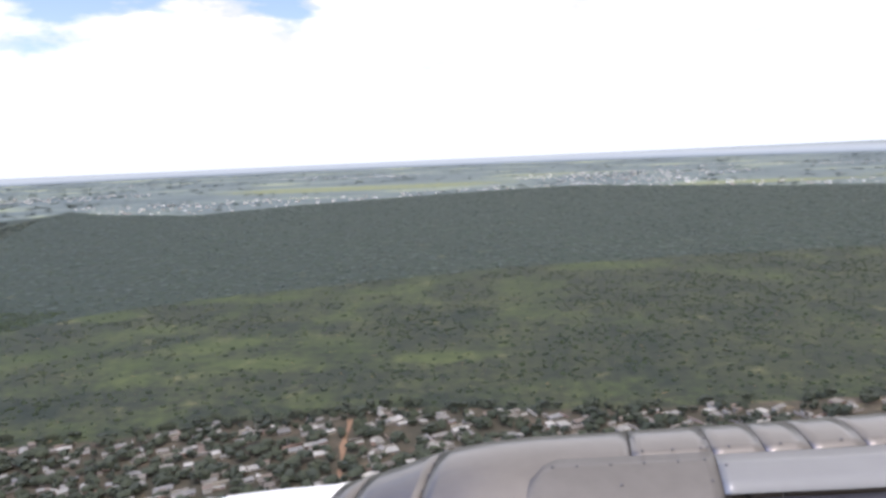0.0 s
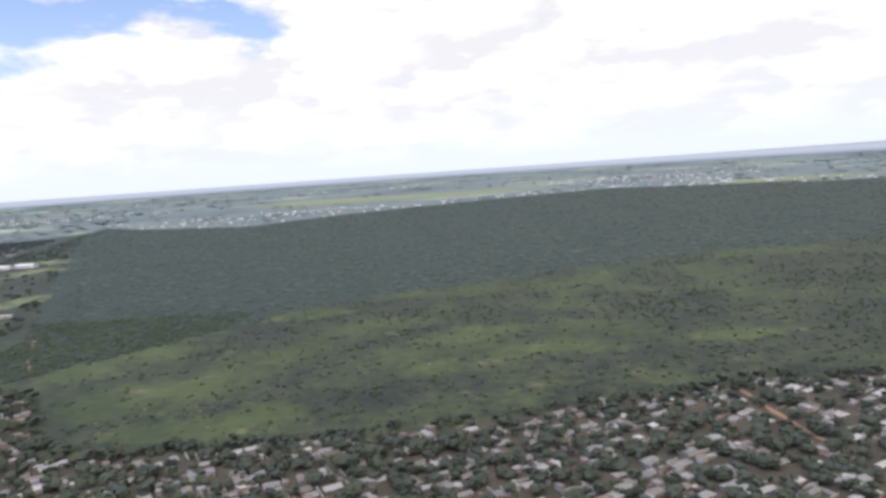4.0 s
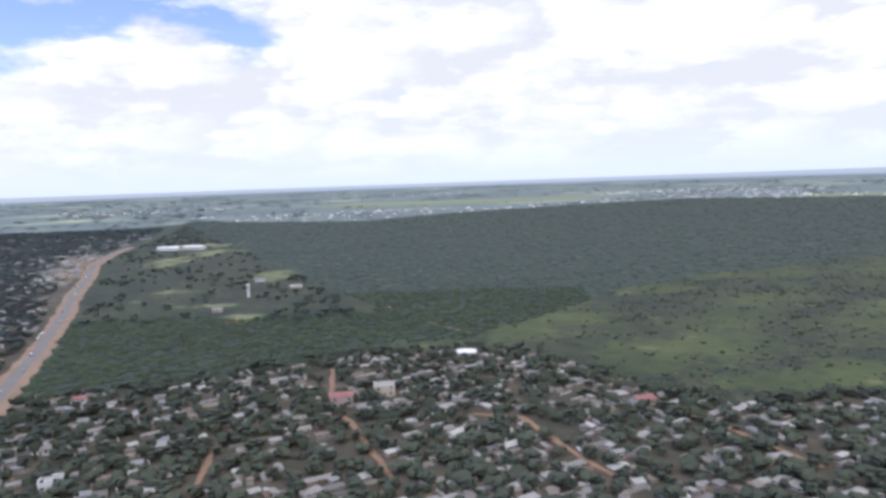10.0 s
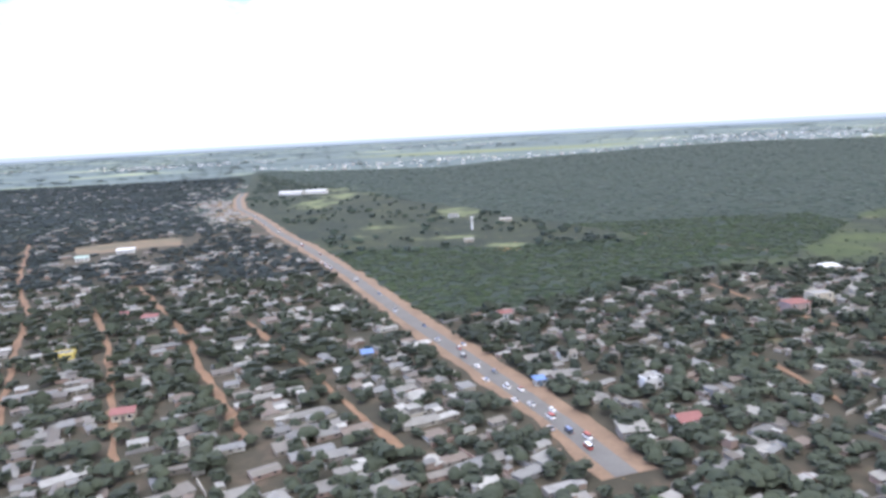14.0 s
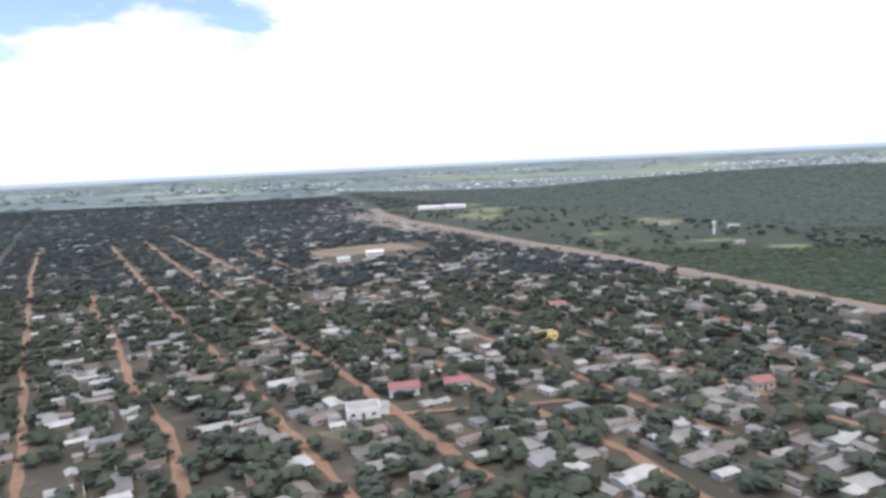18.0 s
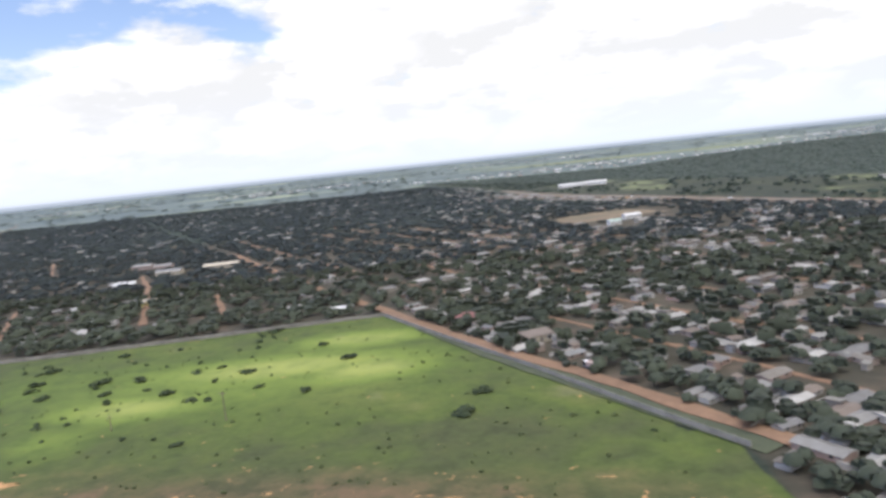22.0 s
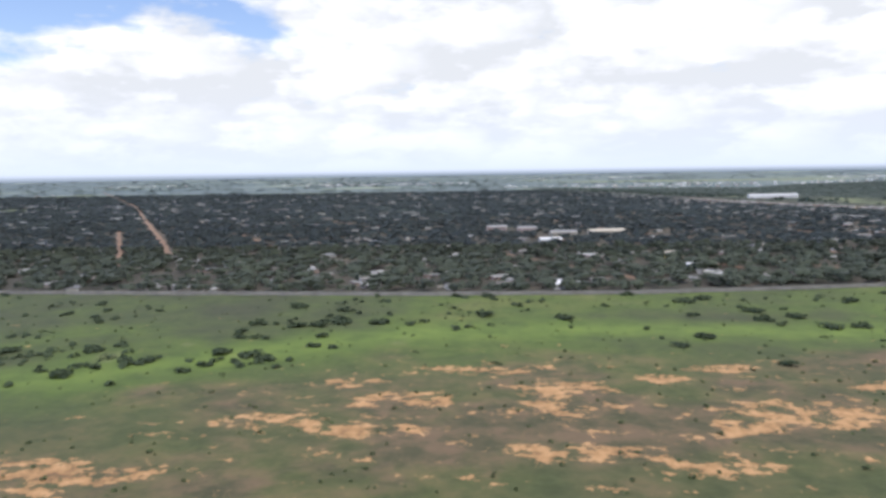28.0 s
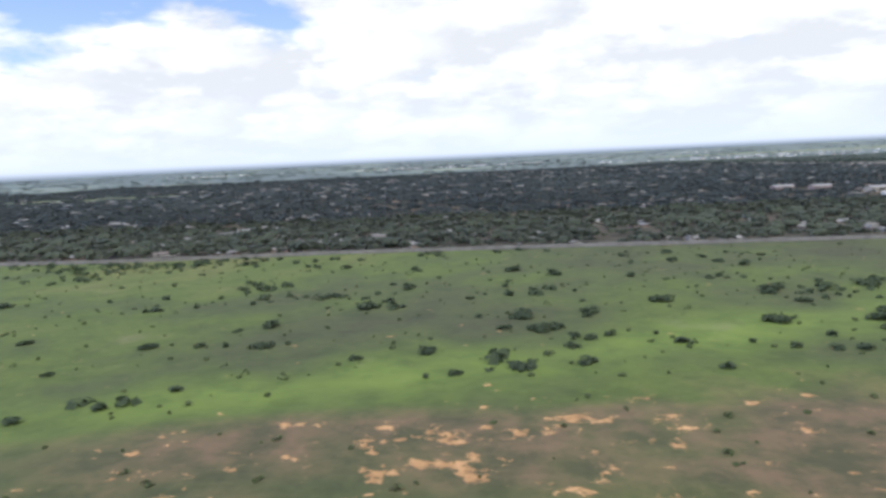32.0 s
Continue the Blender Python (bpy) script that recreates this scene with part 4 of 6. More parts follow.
NAMED += [
    (house_shell(9.0, 6.5, 3.0, 1.2, "gable", M["white"], M["red_roof"], "white house with a red roof between trees"), -694, 173, 0.2),
    (house_shell(9.0, 5.5, 3.4, 1.2, "gable", M["white"], M["green_roof"], "hall with a green sheet roof"), -751, 413, 0.3),
    (house_shell(13.0, 6.0, 3.4, 1.2, "gable", M["white"], M["white"], "hall with a bright white roof"), -736, 437, 0.3),
    (house_shell(17.0, 9.0, 4.5, 1.6, "gable", M["cream"], M["concrete"], "grey-roofed school hall among trees"), -1000, 384, 0.1),
    (house_shell(24.0, 9.0, 3.4, 1.8, "gable", M["cream"], M["cream"], "long pale-roofed school hall among trees"), -975, 396, 0.12),
    (house_shell(13.0, 6.0, 3.4, 0.8, "shed", M["white"], M["white"], "low house with a bright white roof before the school"), -1010, 352, 0.1),
    (house_shell(14.0, 8.0, 4.6, 1.4, "gable", M["pink"], M["concrete"], "pink-walled school block with a grey roof"), -1034, 423, 0.1),
    (house_shell(13.0, 8.0, 4.6, 1.4, "gable", M["pink"], M["concrete"], "pink-walled school block beside its twin"), -1017, 414, 0.1),
    (house_shell(8.0, 5.0, 3.0, 0.8, "shed", M["yellow"], M["cream"], "small yellow house among dark trees"), -969, 291, 0.1),
    (house_shell(12.0, 5.5, 3.0, 0.8, "shed", M["white"], M["white"], "white-roofed house behind the field wall"), -968, 254, 0.1),
    (house_shell(34.0, 12.0, 4.8, 1.6, "gable", M["white"], M["white"], "long white warehouse beyond the park"), -722, 822, -0.15),
]
NAMED += [
    (house_shell(32.0, 12.0, 4.8, 1.6, "gable", M["white"], M["white"], "long white warehouse with a pale roof"), -694, 826, -0.15),
    (house_shell(9.0, 5.0, 3.2, 1.0, "gable", M["white"], M["tin"], "park building with a pale tin roof"), -532, 538, 0.2),
    (house_shell(6.5, 4.5, 2.6, 0.9, "gable", M["cream"], M["tin"], "small park house with a tin roof"), -522, 416, 0.1),
    (house_shell(6.5, 5.5, 3.0, 1.2, "gable", M["cream"], M["red_roof"], "cream house with a red gable roof by a dirt road"), -610, 168, 0.3),
    (house_shell(10.0, 4.5, 2.8, 0.9, "gable", M["cream"], M["tin"], "low cream building in the park clearing"), -495, 500, 0.1),
]
taken = []
for ob, x, y, turn in NAMED:
    ob.matrix_basis = pose(x, y, 0, 0, 0, math.degrees(turn)) @ Matrix.Diagonal((0.8, 0.8, 0.55 if x < -860 else 0.70, 1))
    ob["group"] = "notable buildings"
    taken.append((x, y, 5.5 if x > -520 else 7.5 if y < 330 else 15.0))
TAKEN = np.array(taken)

ROAD_TURN = 0.55


def plots():
    """Yards in rows along the dirt roads: places of houses, nearest to the flight line first."""
    u, w = Vector((-0.52, 0.854)), Vector((0.854, 0.52))
    out = []
    for i in range(-195, 175):
        for j in range(-70, 175):
            p = u * (j * 7.7) + w * (i * 7.1)
            x, y = p.x - 450 + rng.normal(0, 1.5), p.y + rng.normal(0, 1.5)
            out.append((x, y))
    return np.array(out)


P = plots()
NEAR_LINE = [(-900, 70), (-776, 82), (-700, 90), (-660, 96), (-558, 108), (-427, 118), (-340, 128), (-240, 152), (-113, 172), (420, 180)]
SIZE = 0.62
built, field, wood, farm, _, _, past, _ = zones(P[:, 0], P[:, 1])
dens = np.clip(0.78 - (P[:, 1] - 190) / 360, 0.16, 0.80)
dens = np.where(P[:, 0] < -860, np.clip(0.17 - (P[:, 1] - 222) / 1400, 0.05, 1), dens)
east_side = P[:, 0] > line_x(MAIN, P[:, 1])
west = (P[:, 0] < line_x(MAIN, P[:, 1])) & (field < 0.02) & (P[:, 1] < 1150)
east = (P[:, 0] > line_x(MAIN, P[:, 1])) & (P[:, 1] < line_y(VILLAGE, P[:, 0]) - 3)
ok = (west | east) & (past < 0.2) & (P[:, 1] > line_y(NEAR_LINE, P[:, 0]) - 4) & (P[:, 0] < 420) & (P[:, 0] > -1900) & (off_roads(P[:, 0], P[:, 1]) > 2.2)
ok &= ~((P[:, 0] < -858) & (P[:, 1] < line_y(FIELD, P[:, 0]) + 6))
dens = np.where(east_side, 0.68, dens)
dens = np.where((P[:, 0] > line_x(MAIN, P[:, 1]) - 46) & (P[:, 1] > 560) & (P[:, 1] < 800), 0.62, dens)
ok &= rng.random(len(P)) < dens
brown = lambda x, y: (np.abs((x + 742) * 0.93 + (y - 466) * 0.35) < 40) & (np.abs((y - 466) * 0.93 - (x + 742) * 0.35) < 26)  # noqa: E731
ok &= ~brown(P[:, 0], P[:, 1])
for tx, ty, tr in taken:
    ok &= np.hypot(P[:, 0] - tx, P[:, 1] - ty) > tr
P = P[ok]
near = P[:, 1] - line_y(NEAR_LINE, P[:, 0])
P = P[np.argsort(near)]
kinds = rng.choice(len(HOUSES), len(P), p=np.array([k for _, k in HOUSES]) / sum(k for _, k in HOUSES))
turns = ROAD_TURN + rng.normal(0, 0.09, len(P)) + rng.choice([0, math.pi / 2, math.pi], len(P), p=[0.6, 0.25, 0.15])
SINGLE = 300
small = np.where(P[:, 0] > line_x(MAIN, P[:, 1]), 0.74, 0.92)
used = set()
for (x, y), k, a, sm in zip(P[:SINGLE], kinds, turns, small):
    m = pose(x, y, 0, 0, 0, math.degrees(a)) @ Matrix.Diagonal((*(SIZE * sm * rng.uniform((0.60, 0.56), (1.25, 0.92))), SIZE * rng.uniform(0.62, 0.78), 1))
    if k not in used:
        HOUSES[k][0].matrix_basis = m
        used.add(k)
    else:
        src = HOUSES[k][0]
        keep = src.matrix_basis.copy()
        src.matrix_basis = Matrix()
        copy_thing(src, m)
        src.matrix_basis = keep


def gable_template(w, d, h, rise, o=0.4):
    v = [(-w / 2 - o, -d / 2 - o, h), (w / 2 + o, -d / 2 - o, h), (w / 2 + o, 0, h + rise), (-w / 2 - o, 0, h + rise), (-w / 2 - o, d / 2 + o, h), (w / 2 + o, d / 2 + o, h)]
    return np.array(v), np.array([(0, 1, 2, 3), (3, 2, 5, 4)])


def shed_template(w, d, h, rise, o=0.4):
    v = [(-w / 2 - o, -d / 2 - o, h), (w / 2 + o, -d / 2 - o, h), (w / 2 + o, d / 2 + o, h + rise), (-w / 2 - o, d / 2 + o, h + rise)]
    return np.array(v), np.array([(0, 1, 2, 3)])


def wall_template(w, d, h):
    v = [(x, y, z) for z in (-0.2, h) for x, y in ((-w / 2, -d / 2), (w / 2, -d / 2), (w / 2, d / 2), (-w / 2, d / 2))]
    return np.array(v), np.array([(0, 1, 5, 4), (1, 2, 6, 5), (2, 3, 7, 6), (3, 0, 4, 7), (4, 5, 6, 7)])


Q = P[SINGLE:]
pl = np.column_stack([Q, np.zeros(len(Q)), SIZE * small[SINGLE:] * rng.uniform(0.6, 1.28, len(Q)), np.full(len(Q), SIZE * 0.8) * small[SINGLE:], turns[SINGLE:], rng.integers(0, 4, len(Q))])
merged("far_house_roofs", [gable_template(9.6, 5.4, 2.2, 0.9), shed_template(9, 4.6, 2.1, 0.7), gable_template(13, 5.6, 2.3, 1.0), shed_template(8, 7, 2.5, 0.3)], pl, M["tin_far"], "grey tin roofs of the farther small houses", "houses")
merged("far_house_walls", [wall_template(9.6, 5.4, 2.25), wall_template(9, 4.6, 2.1), wall_template(13, 5.6, 2.35), wall_template(8, 7, 2.5)], pl, M["plaster_far"], "plastered walls of the farther small houses", "houses")



def window_template(w, d):
    v, f = [], []
    for x in (-w * 0.28, w * 0.28):
        for y in (-d / 2 - 0.03, d / 2 + 0.03):
            f.append([len(v) + k for k in range(4)])
            v += [(x - 0.5, y, 0.9), (x + 0.5, y, 0.9), (x + 0.5, y, 1.9), (x - 0.5, y, 1.9)]
    return np.array(v), np.array(f)


merged("far_house_windows", [window_template(9.6, 5.4), window_template(9, 4.6), window_template(13, 5.6), window_template(8, 7)], pl, M["dark_glass"], "dark windows of the farther small houses", "windows")

# sheds and low yard walls between the houses
C = P[(P[:, 1] < 420)]
off = rng.uniform(-1, 1, (len(C), 2)) * 4.2
C = C + off
C = C[(off_roads(C[:, 0], C[:, 1]) > 1.2) & (np.hypot(*off.T) > 2.8) & (zones(C[:, 0], C[:, 1])[1] < 0.02)]
sh = np.column_stack([C, np.zeros(len(C)), rng.uniform(0.5, 1.3, len(C)), rng.uniform(0.6, 0.9, len(C)), ROAD_TURN + rng.choice([0, 1.57], len(C)) + rng.normal(0, 0.15, len(C)), np.zeros(len(C))])
merged("yard_shed_roofs", [shed_template(2.4, 1.8, 2.0, 0.35, 0.2)], sh, M["tin_far"], "small tin roofs of sheds in the yards", "sheds")
merged("yard_shed_walls", [wall_template(2.4, 1.8, 1.98)], sh, M["plaster_far"], "rough walls of sheds in the yards", "sheds")
C = P[(P[:, 1] < 420) & (rng.random(len(P)) < 0.75)]
side = rng.choice([0, 1], len(C))
tu = ROAD_TURN + side * math.pi / 2
C = C + np.column_stack([-np.sin(tu), np.cos(tu)]) * np.where(side, 4.0, 3.8)[:, None] * rng.choice([-1, 1], len(C))[:, None]
keep_c = (off_roads(C[:, 0], C[:, 1]) > 2.5) & (zones(C[:, 0], C[:, 1])[1] < 0.02)
yw = np.column_stack([C, np.zeros(len(C)), rng.uniform(0.7, 1.15, len(C)), rng.uniform(0.8, 1.15, len(C)), tu + rng.normal(0, 0.05, len(C)), np.zeros(len(C))])[keep_c]
merged("yard_walls", [wall_template(7.0, 0.16, 1.0)], yw, M["plaster_far"], "low plastered walls between the yards", "walls")

# towns on the plain: pale specks far beyond the woodland
T = np.column_stack([rng.uniform(-4200, 2600, 15000), rng.uniform(1250, 4200, 15000)])
cl = np.array([noise.noise(Vector((x * 0.0016, y * 0.0022, 4.2))) for x, y in T])
farm = zones(T[:, 0], T[:, 1])[3]
strip_town = (np.abs(T[:, 1] - line_y(FAR_WOOD, T[:, 0]) - 90) < 100) & (T[:, 0] > -1000)
T = T[((farm > 0.6) & (cl > np.where(T[:, 0] < -1000, 0.33, 0.14))) | (strip_town & (rng.random(len(T)) < 0.55) & (farm > 0.5))]
pl = np.column_stack([T, 20 * np.clip((np.hypot(T[:, 0] + 600, T[:, 1]) - 2600) / 2200, 0, 1) ** 2, rng.uniform(0.25, 0.85, len(T)), rng.uniform(0.3, 0.7, len(T)), rng.uniform(0, 3.1, len(T)), rng.integers(0, 3, len(T))])
M["far_paint"] = island_palette("pale_paint_many", [(0.55, 0.54, 0.52), (0.40, 0.39, 0.37), (0.70, 0.69, 0.67), (0.34, 0.30, 0.27), (0.62, 0.58, 0.52), (0.48, 0.47, 0.46)], 0.4)
merged("distant_town", [wall_template(9, 7, 3.5), wall_template(14, 8, 4), wall_template(7, 7, 3)], pl, M["far_paint"], "pale houses of distant towns on the plain", "town")

# ---- trees ----
def tree_thing(h, size, n, leaf, label, squash=0.75, mat="leaf"):
    top = new("tree")
    bm = bmesh.new()
    tube(bm, 0.24, 0.15, -0.2, h * 0.45, 7)
    for k in range(5):
        a = k * 1.257 + 0.4
        beam(bm, (0, 0, h * (0.36 + 0.02 * k)), (math.cos(a) * size * 0.55, math.sin(a) * size * 0.55, h * 0.66), 0.13)
    part("trunk", bm, M["bark"], top)
    v, f = full_crown(n, size, leaf, squash, 7, h * 0.28, 3)
    mesh_object("crown", v, f, M[mat], top, True)
    return tagged(top, label, "tree", "trees among the houses")


def palm_thing():
    top = new("palm")
    bm = bmesh.new()
    tube(bm, 0.2, 0.13, -0.2, 7.0, 7)
    part("trunk", bm, M["bark"], top)
    bm = bmesh.new()
    for k in range(16):
        a, droop = k * math.tau / 16, 0.5 + 0.35 * (k % 3)
        prev = None
        for s in range(5):
            r, z = s * 0.62, 7.0 + 0.7 * math.sin(s * 0.62) - droop * (s * 0.45) ** 2 * 0.6
            wd = 0.32 * (1 - abs(s - 1.8) / 3.4)
            c = Vector((math.cos(a) * r, math.sin(a) * r, z))
            side = Vector((-math.sin(a), math.cos(a), 0)) * wd
            cur = (bm.verts.new(c - side), bm.verts.new(c + side))
            if prev:
                bm.faces.new((prev[0], prev[1], cur[1], cur[0]))
            prev = cur
    part("fronds", bm, M["palm"], top)
    return tagged(top, "coconut palm with drooping fronds in a yard", "palm", "palms among the houses")


TREES = [
    tree_thing(6.5, 3.3, 230, 0.34, "dense dark-green mango tree in a yard"),
    tree_thing(5.6, 2.8, 200, 0.32, "rounded dark-green tree beside a house"),
    tree_thing(7.6, 3.9, 260, 0.36, "broad spreading dark-green tree among roofs"),
    tree_thing(4.6, 2.2, 120, 0.32, "small bushy green tree in a sandy yard"),
    tree_thing(6.8, 2.5, 150, 0.34, "taller narrow dark-green tree", 1.05),
]
PALM = palm_thing()
N = 140000
S = np.column_stack([rng.uniform(-1900, 420, N), 78 + 1170 * rng.random(N) ** 1.7])
built, field, wood, farm, _, _, past, _ = zones(S[:, 0], S[:, 1])
west = (S[:, 0] < line_x(MAIN, S[:, 1])) & (field < 0.02)
east = (S[:, 0] > line_x(MAIN, S[:, 1])) & (S[:, 1] < line_y(VILLAGE, S[:, 0]) + 4)
ok = (west | east) & (past < 0.2) & (off_roads(S[:, 0], S[:, 1]) > -0.2 + np.clip((S[:, 1] - 330) / 60, 0, 0.9)) & (off_roads(S[:, 0], S[:, 1], [(MAIN, 6.5)]) > np.clip((S[:, 1] - 330) / 20, 0.8, 10)) & ~brown(S[:, 0], S[:, 1]) & ~brown(S[:, 0], S[:, 1] + 7)
for tx, ty, tr in taken:
    if ty > 330:
        ok &= ~((np.abs(S[:, 0] - tx) < 15) & (S[:, 1] > ty - (5 if ty < 430 and tx < -900 else 20)) & (S[:, 1] < ty + 8))
# the market street by the far end of the asphalt road
market = lambda x, y: (x < line_x(MAIN, y)) & (x > line_x(MAIN, y) - 46) & (y > 560) & (y < 800)  # noqa: E731
ok &= ~((np.abs(S[:, 0] + 743) < 7) & (S[:, 1] > 290) & (S[:, 1] < 318))
ok &= ~market(S[:, 0], S[:, 1]) | (rng.random(N) < 0.08)
ok &= ~((S[:, 0] < -850) & (S[:, 1] < line_y(FIELD, S[:, 0]) + 1.8))
keep_p = np.where(S[:, 0] < -860, 0.95, np.clip(0.48 + (S[:, 1] - 150) / 360, 0.48, 0.8))
keep_p = np.where(east, 0.72, keep_p)
clump = np.array([noise.noise(Vector((x * 0.03, y * 0.03, 1.7))) for x, y in S])
ok &= (rng.random(N) < keep_p * (1 + 0.8 * clump)) & (S[:, 1] > line_y(NEAR_LINE, S[:, 0]) - 4)
S = S[ok]
# keep the crowns off the roofs
cell = {}
for k, (x, y) in enumerate(np.concatenate([P, TAKEN[:, :2]])):
    cell.setdefault((int(x // 12), int(y // 12)), []).append((x, y))
free = []
for k, (x, y) in enumerate(S):
    i, j = int(x // 12), int(y // 12)
    d = min([math.hypot(x - a, y - b) for u in (-1, 0, 1) for w in (-1, 0, 1) for a, b in cell.get((i + u, j + w), ())] or [99])
    if d > (2.0 if y < 420 else 2.1):
        free.append(k)
S = S[free]
S = S[np.argsort(S[:, 1] - line_y(NEAR_LINE, S[:, 0]))]
LONE = 290
for k, (x, y) in enumerate(S[:LONE]):
    src = PALM if k % 23 == 7 else TREES[int(rng.integers(0, 5))]
    s = rng.uniform(0.46, 0.92)
    m = pose(x, y, 0, 0, 0, rng.uniform(0, 360)) @ Matrix.Diagonal((s, s, s * rng.uniform(0.9, 1.12), 1))
    if src.name not in used:
        used.add(src.name)
        src.matrix_basis = m
    else:
        keep = src.matrix_basis.copy()
        src.matrix_basis = Matrix()
        copy_thing(src, m)
        src.matrix_basis = keep
FINE_CROWNS = [full_crown(17, s, 0.42, q, 3, lo, 2, 0.36) for s, q, lo in ((3.2, 0.8, 1.2), (2.8, 0.85, 1.0), (3.7, 0.75, 1.4), (2.3, 0.9, 0.8))]
NEAR_CROWNS = [full_crown(6, s, 0.62, q, 3, lo, 1) for s, q, lo in ((3.2, 0.8, 1.2), (2.8, 0.85, 1.0), (3.7, 0.75, 1.4), (2.3, 0.9, 0.8))]
MID_CROWNS = [full_crown(3, s, 0.8, q, 2, lo, 1) for s, q, lo in ((3.3, 0.8, 0.8), (3.8, 0.75, 0.8), (2.6, 0.9, 0.6))]
WOOD_CROWNS = [full_crown(1, s * 1.5, 1.2, q, 1, lo, 1) for s, q, lo in ((3.6, 0.75, 0.3), (4.2, 0.7, 0.3), (2.9, 0.85, 0.2))]
BUSH_CROWNS = [full_crown(3, s * 1.15, 0.7, q, 2, 0.0, 1) for s, q in ((3.0, 0.7), (3.6, 0.6), (2.4, 0.8))]
LOW_CROWNS = [full_crown(2, s * 1.4, 1.0, q, 1, lo, 1) for s, q, lo in ((3.6, 0.75, 0.3), (4.2, 0.7, 0.3), (2.9, 0.85, 0.2))]


def planted(name, places, templates, mat, label, lo=0.7, hi=1.2, tall=1.0):
    n = len(places)
    s = rng.uniform(lo, hi, n) * np.where((places[:, 0] < -850) & (places[:, 1] < 520), 0.95, 1.0)
    merged(name, templates, np.column_stack([places, np.zeros(n), s, s * rng.uniform(0.85, 1.15, n) * tall, rng.uniform(0, 6.28, n), rng.integers(0, len(templates), n)]), mat, label, "trees")


R = S[LONE:]
first = (R[:, 1] < 330) & ((R[:, 1] - line_y(NEAR_LINE, R[:, 0]) < 75) | ((R[:, 0] < -850) & (R[:, 0] > -1420) & (R[:, 1] < 285)))
planted("front_yard_trees", R[first], FINE_CROWNS, M["leaf"], "leafy dark-green trees crowding the front yards", 0.50, 0.98, 0.92)
planted("yard_trees", R[(R[:, 1] < 330) & ~first], NEAR_CROWNS, M["leaf"], "dark-green trees crowding between the houses", 0.54, 1.0, 0.9)
fade = R[:, 1] + rng.normal(0, 25, len(R)) < 460
planted("street_trees", R[(R[:, 1] >= 330) & (R[:, 1] < 620) & fade], NEAR_CROWNS, M["hazed_suburb_leaf"], "dark-green trees between scattered roofs", 0.58, 1.0, 0.65)
planted("suburb_trees", R[(R[:, 1] >= 330) & (R[:, 1] < 620) & ~fade], MID_CROWNS, M["hazed_suburb_leaf"], "dense dark-green trees over the farther houses", 0.7, 1.2, 0.42)
planted("far_suburb_trees", R[R[:, 1] >= 620], LOW_CROWNS, M["hazed_suburb_leaf"], "continuous dark tree cover over distant houses", 0.8, 1.4, 0.26)
# closed tree cover behind the first streets
N = 9000
F = np.column_stack([rng.uniform(-2600, -700, N), 300 + 950 * rng.random(N)])
b, _, w, fa, _, _, past, _ = zones(F[:, 0], F[:, 1])
F = F[(F[:, 0] < line_x(MAIN, F[:, 1]) - 10) & (w > 0.2 + 0.5 * rng.random(N)) & (off_roads(F[:, 0], F[:, 1]) > 3.5) & ~market(F[:, 0], F[:, 1]) & ~brown(F[:, 0], F[:, 1]) & (np.min([np.hypot(F[:, 0] - a, (F[:, 1] - c + 9) * 0.8) for a, c, _ in taken if c > 330], axis=0) > 15)]
planted("suburb_canopy", F, WOOD_CROWNS, M["hazed_suburb_leaf"], "closed dark-green tree cover of the suburb", 0.9, 1.5, 0.26)

# ---- woodland and savanna ----
N = 60000
W = np.column_stack([rng.uniform(-1000, 1100, N), 235 + 1600 * rng.random(N) ** 1.6])
b, _, w, fa, _, _, past, _ = zones(W[:, 0], W[:, 1])
inwood = (w > 0.5) & ~((W[:, 0] < -300) & (W[:, 1] < 430)) & (W[:, 0] > line_x(MAIN, W[:, 1]) + 14)
W1 = W[inwood]
blend = W1[:, 1] + rng.normal(0, 60, len(W1))
planted("woodland_near", W1[blend < 520], WOOD_CROWNS, M["hazed_wood_leaf"], "close woodland of dark-green low trees", 0.5, 0.95, 0.12)
planted("woodland_far", W1[blend >= 520], WOOD_CROWNS, M["hazed_wood_leaf"], "wide dark woodland reaching to the plain", 0.7, 1.4, 0.055)
sav = (w < 0.5) & (b < 0.3) & (W[:, 0] > line_x(WOOD_LEFT, W[:, 1])) & (W[:, 1] < line_y(SAVANNA, W[:, 0]) + 20) & (W[:, 1] > line_y(VILLAGE, W[:, 0]) + 4)
cl = np.array([noise.noise(Vector((x * 0.022, y * 0.022, 8.0))) + 0.5 * noise.noise(Vector((x * 0.07, y * 0.07, 2.0))) for x, y in W])
edge_near = np.clip(1 - (W[:, 1] - line_y(VILLAGE, W[:, 0])) / 40, 0, 1) * (W[:, 0] > -230)
lw = zones(W[:, 0], W[:, 1])[7] + 0.30 + patchy(W)
W2 = W[sav & (rng.random(N) < 0.16 + 0.42 * np.clip(0.62 - lw, 0, 1) + 0.4 * edge_near)]
planted("savanna_bushes", W2, BUSH_CROWNS, M["bush"], "scattered dark-green bushes on the savanna", 0.16, 0.5, 0.34)
N3 = 52000
B = np.column_stack([rng.uniform(-440, 760, N3), 225 + 440 * rng.random(N3)])
b, _, w3, _, _, _, _, _ = zones(B[:, 0], B[:, 1])
lb = zones(B[:, 0], B[:, 1])[7] + 0.30 + patchy(B)
B = B[(w3 < 0.5) & (b < 0.3) & (B[:, 0] > line_x(WOOD_LEFT, B[:, 1])) & (B[:, 1] < line_y(SAVANNA, B[:, 0]) + 12) & (B[:, 1] > line_y(VILLAGE, B[:, 0]) + 3) & (rng.random(N3) < 0.05 + 0.34 * np.clip(0.60 - lb, 0, 1))]
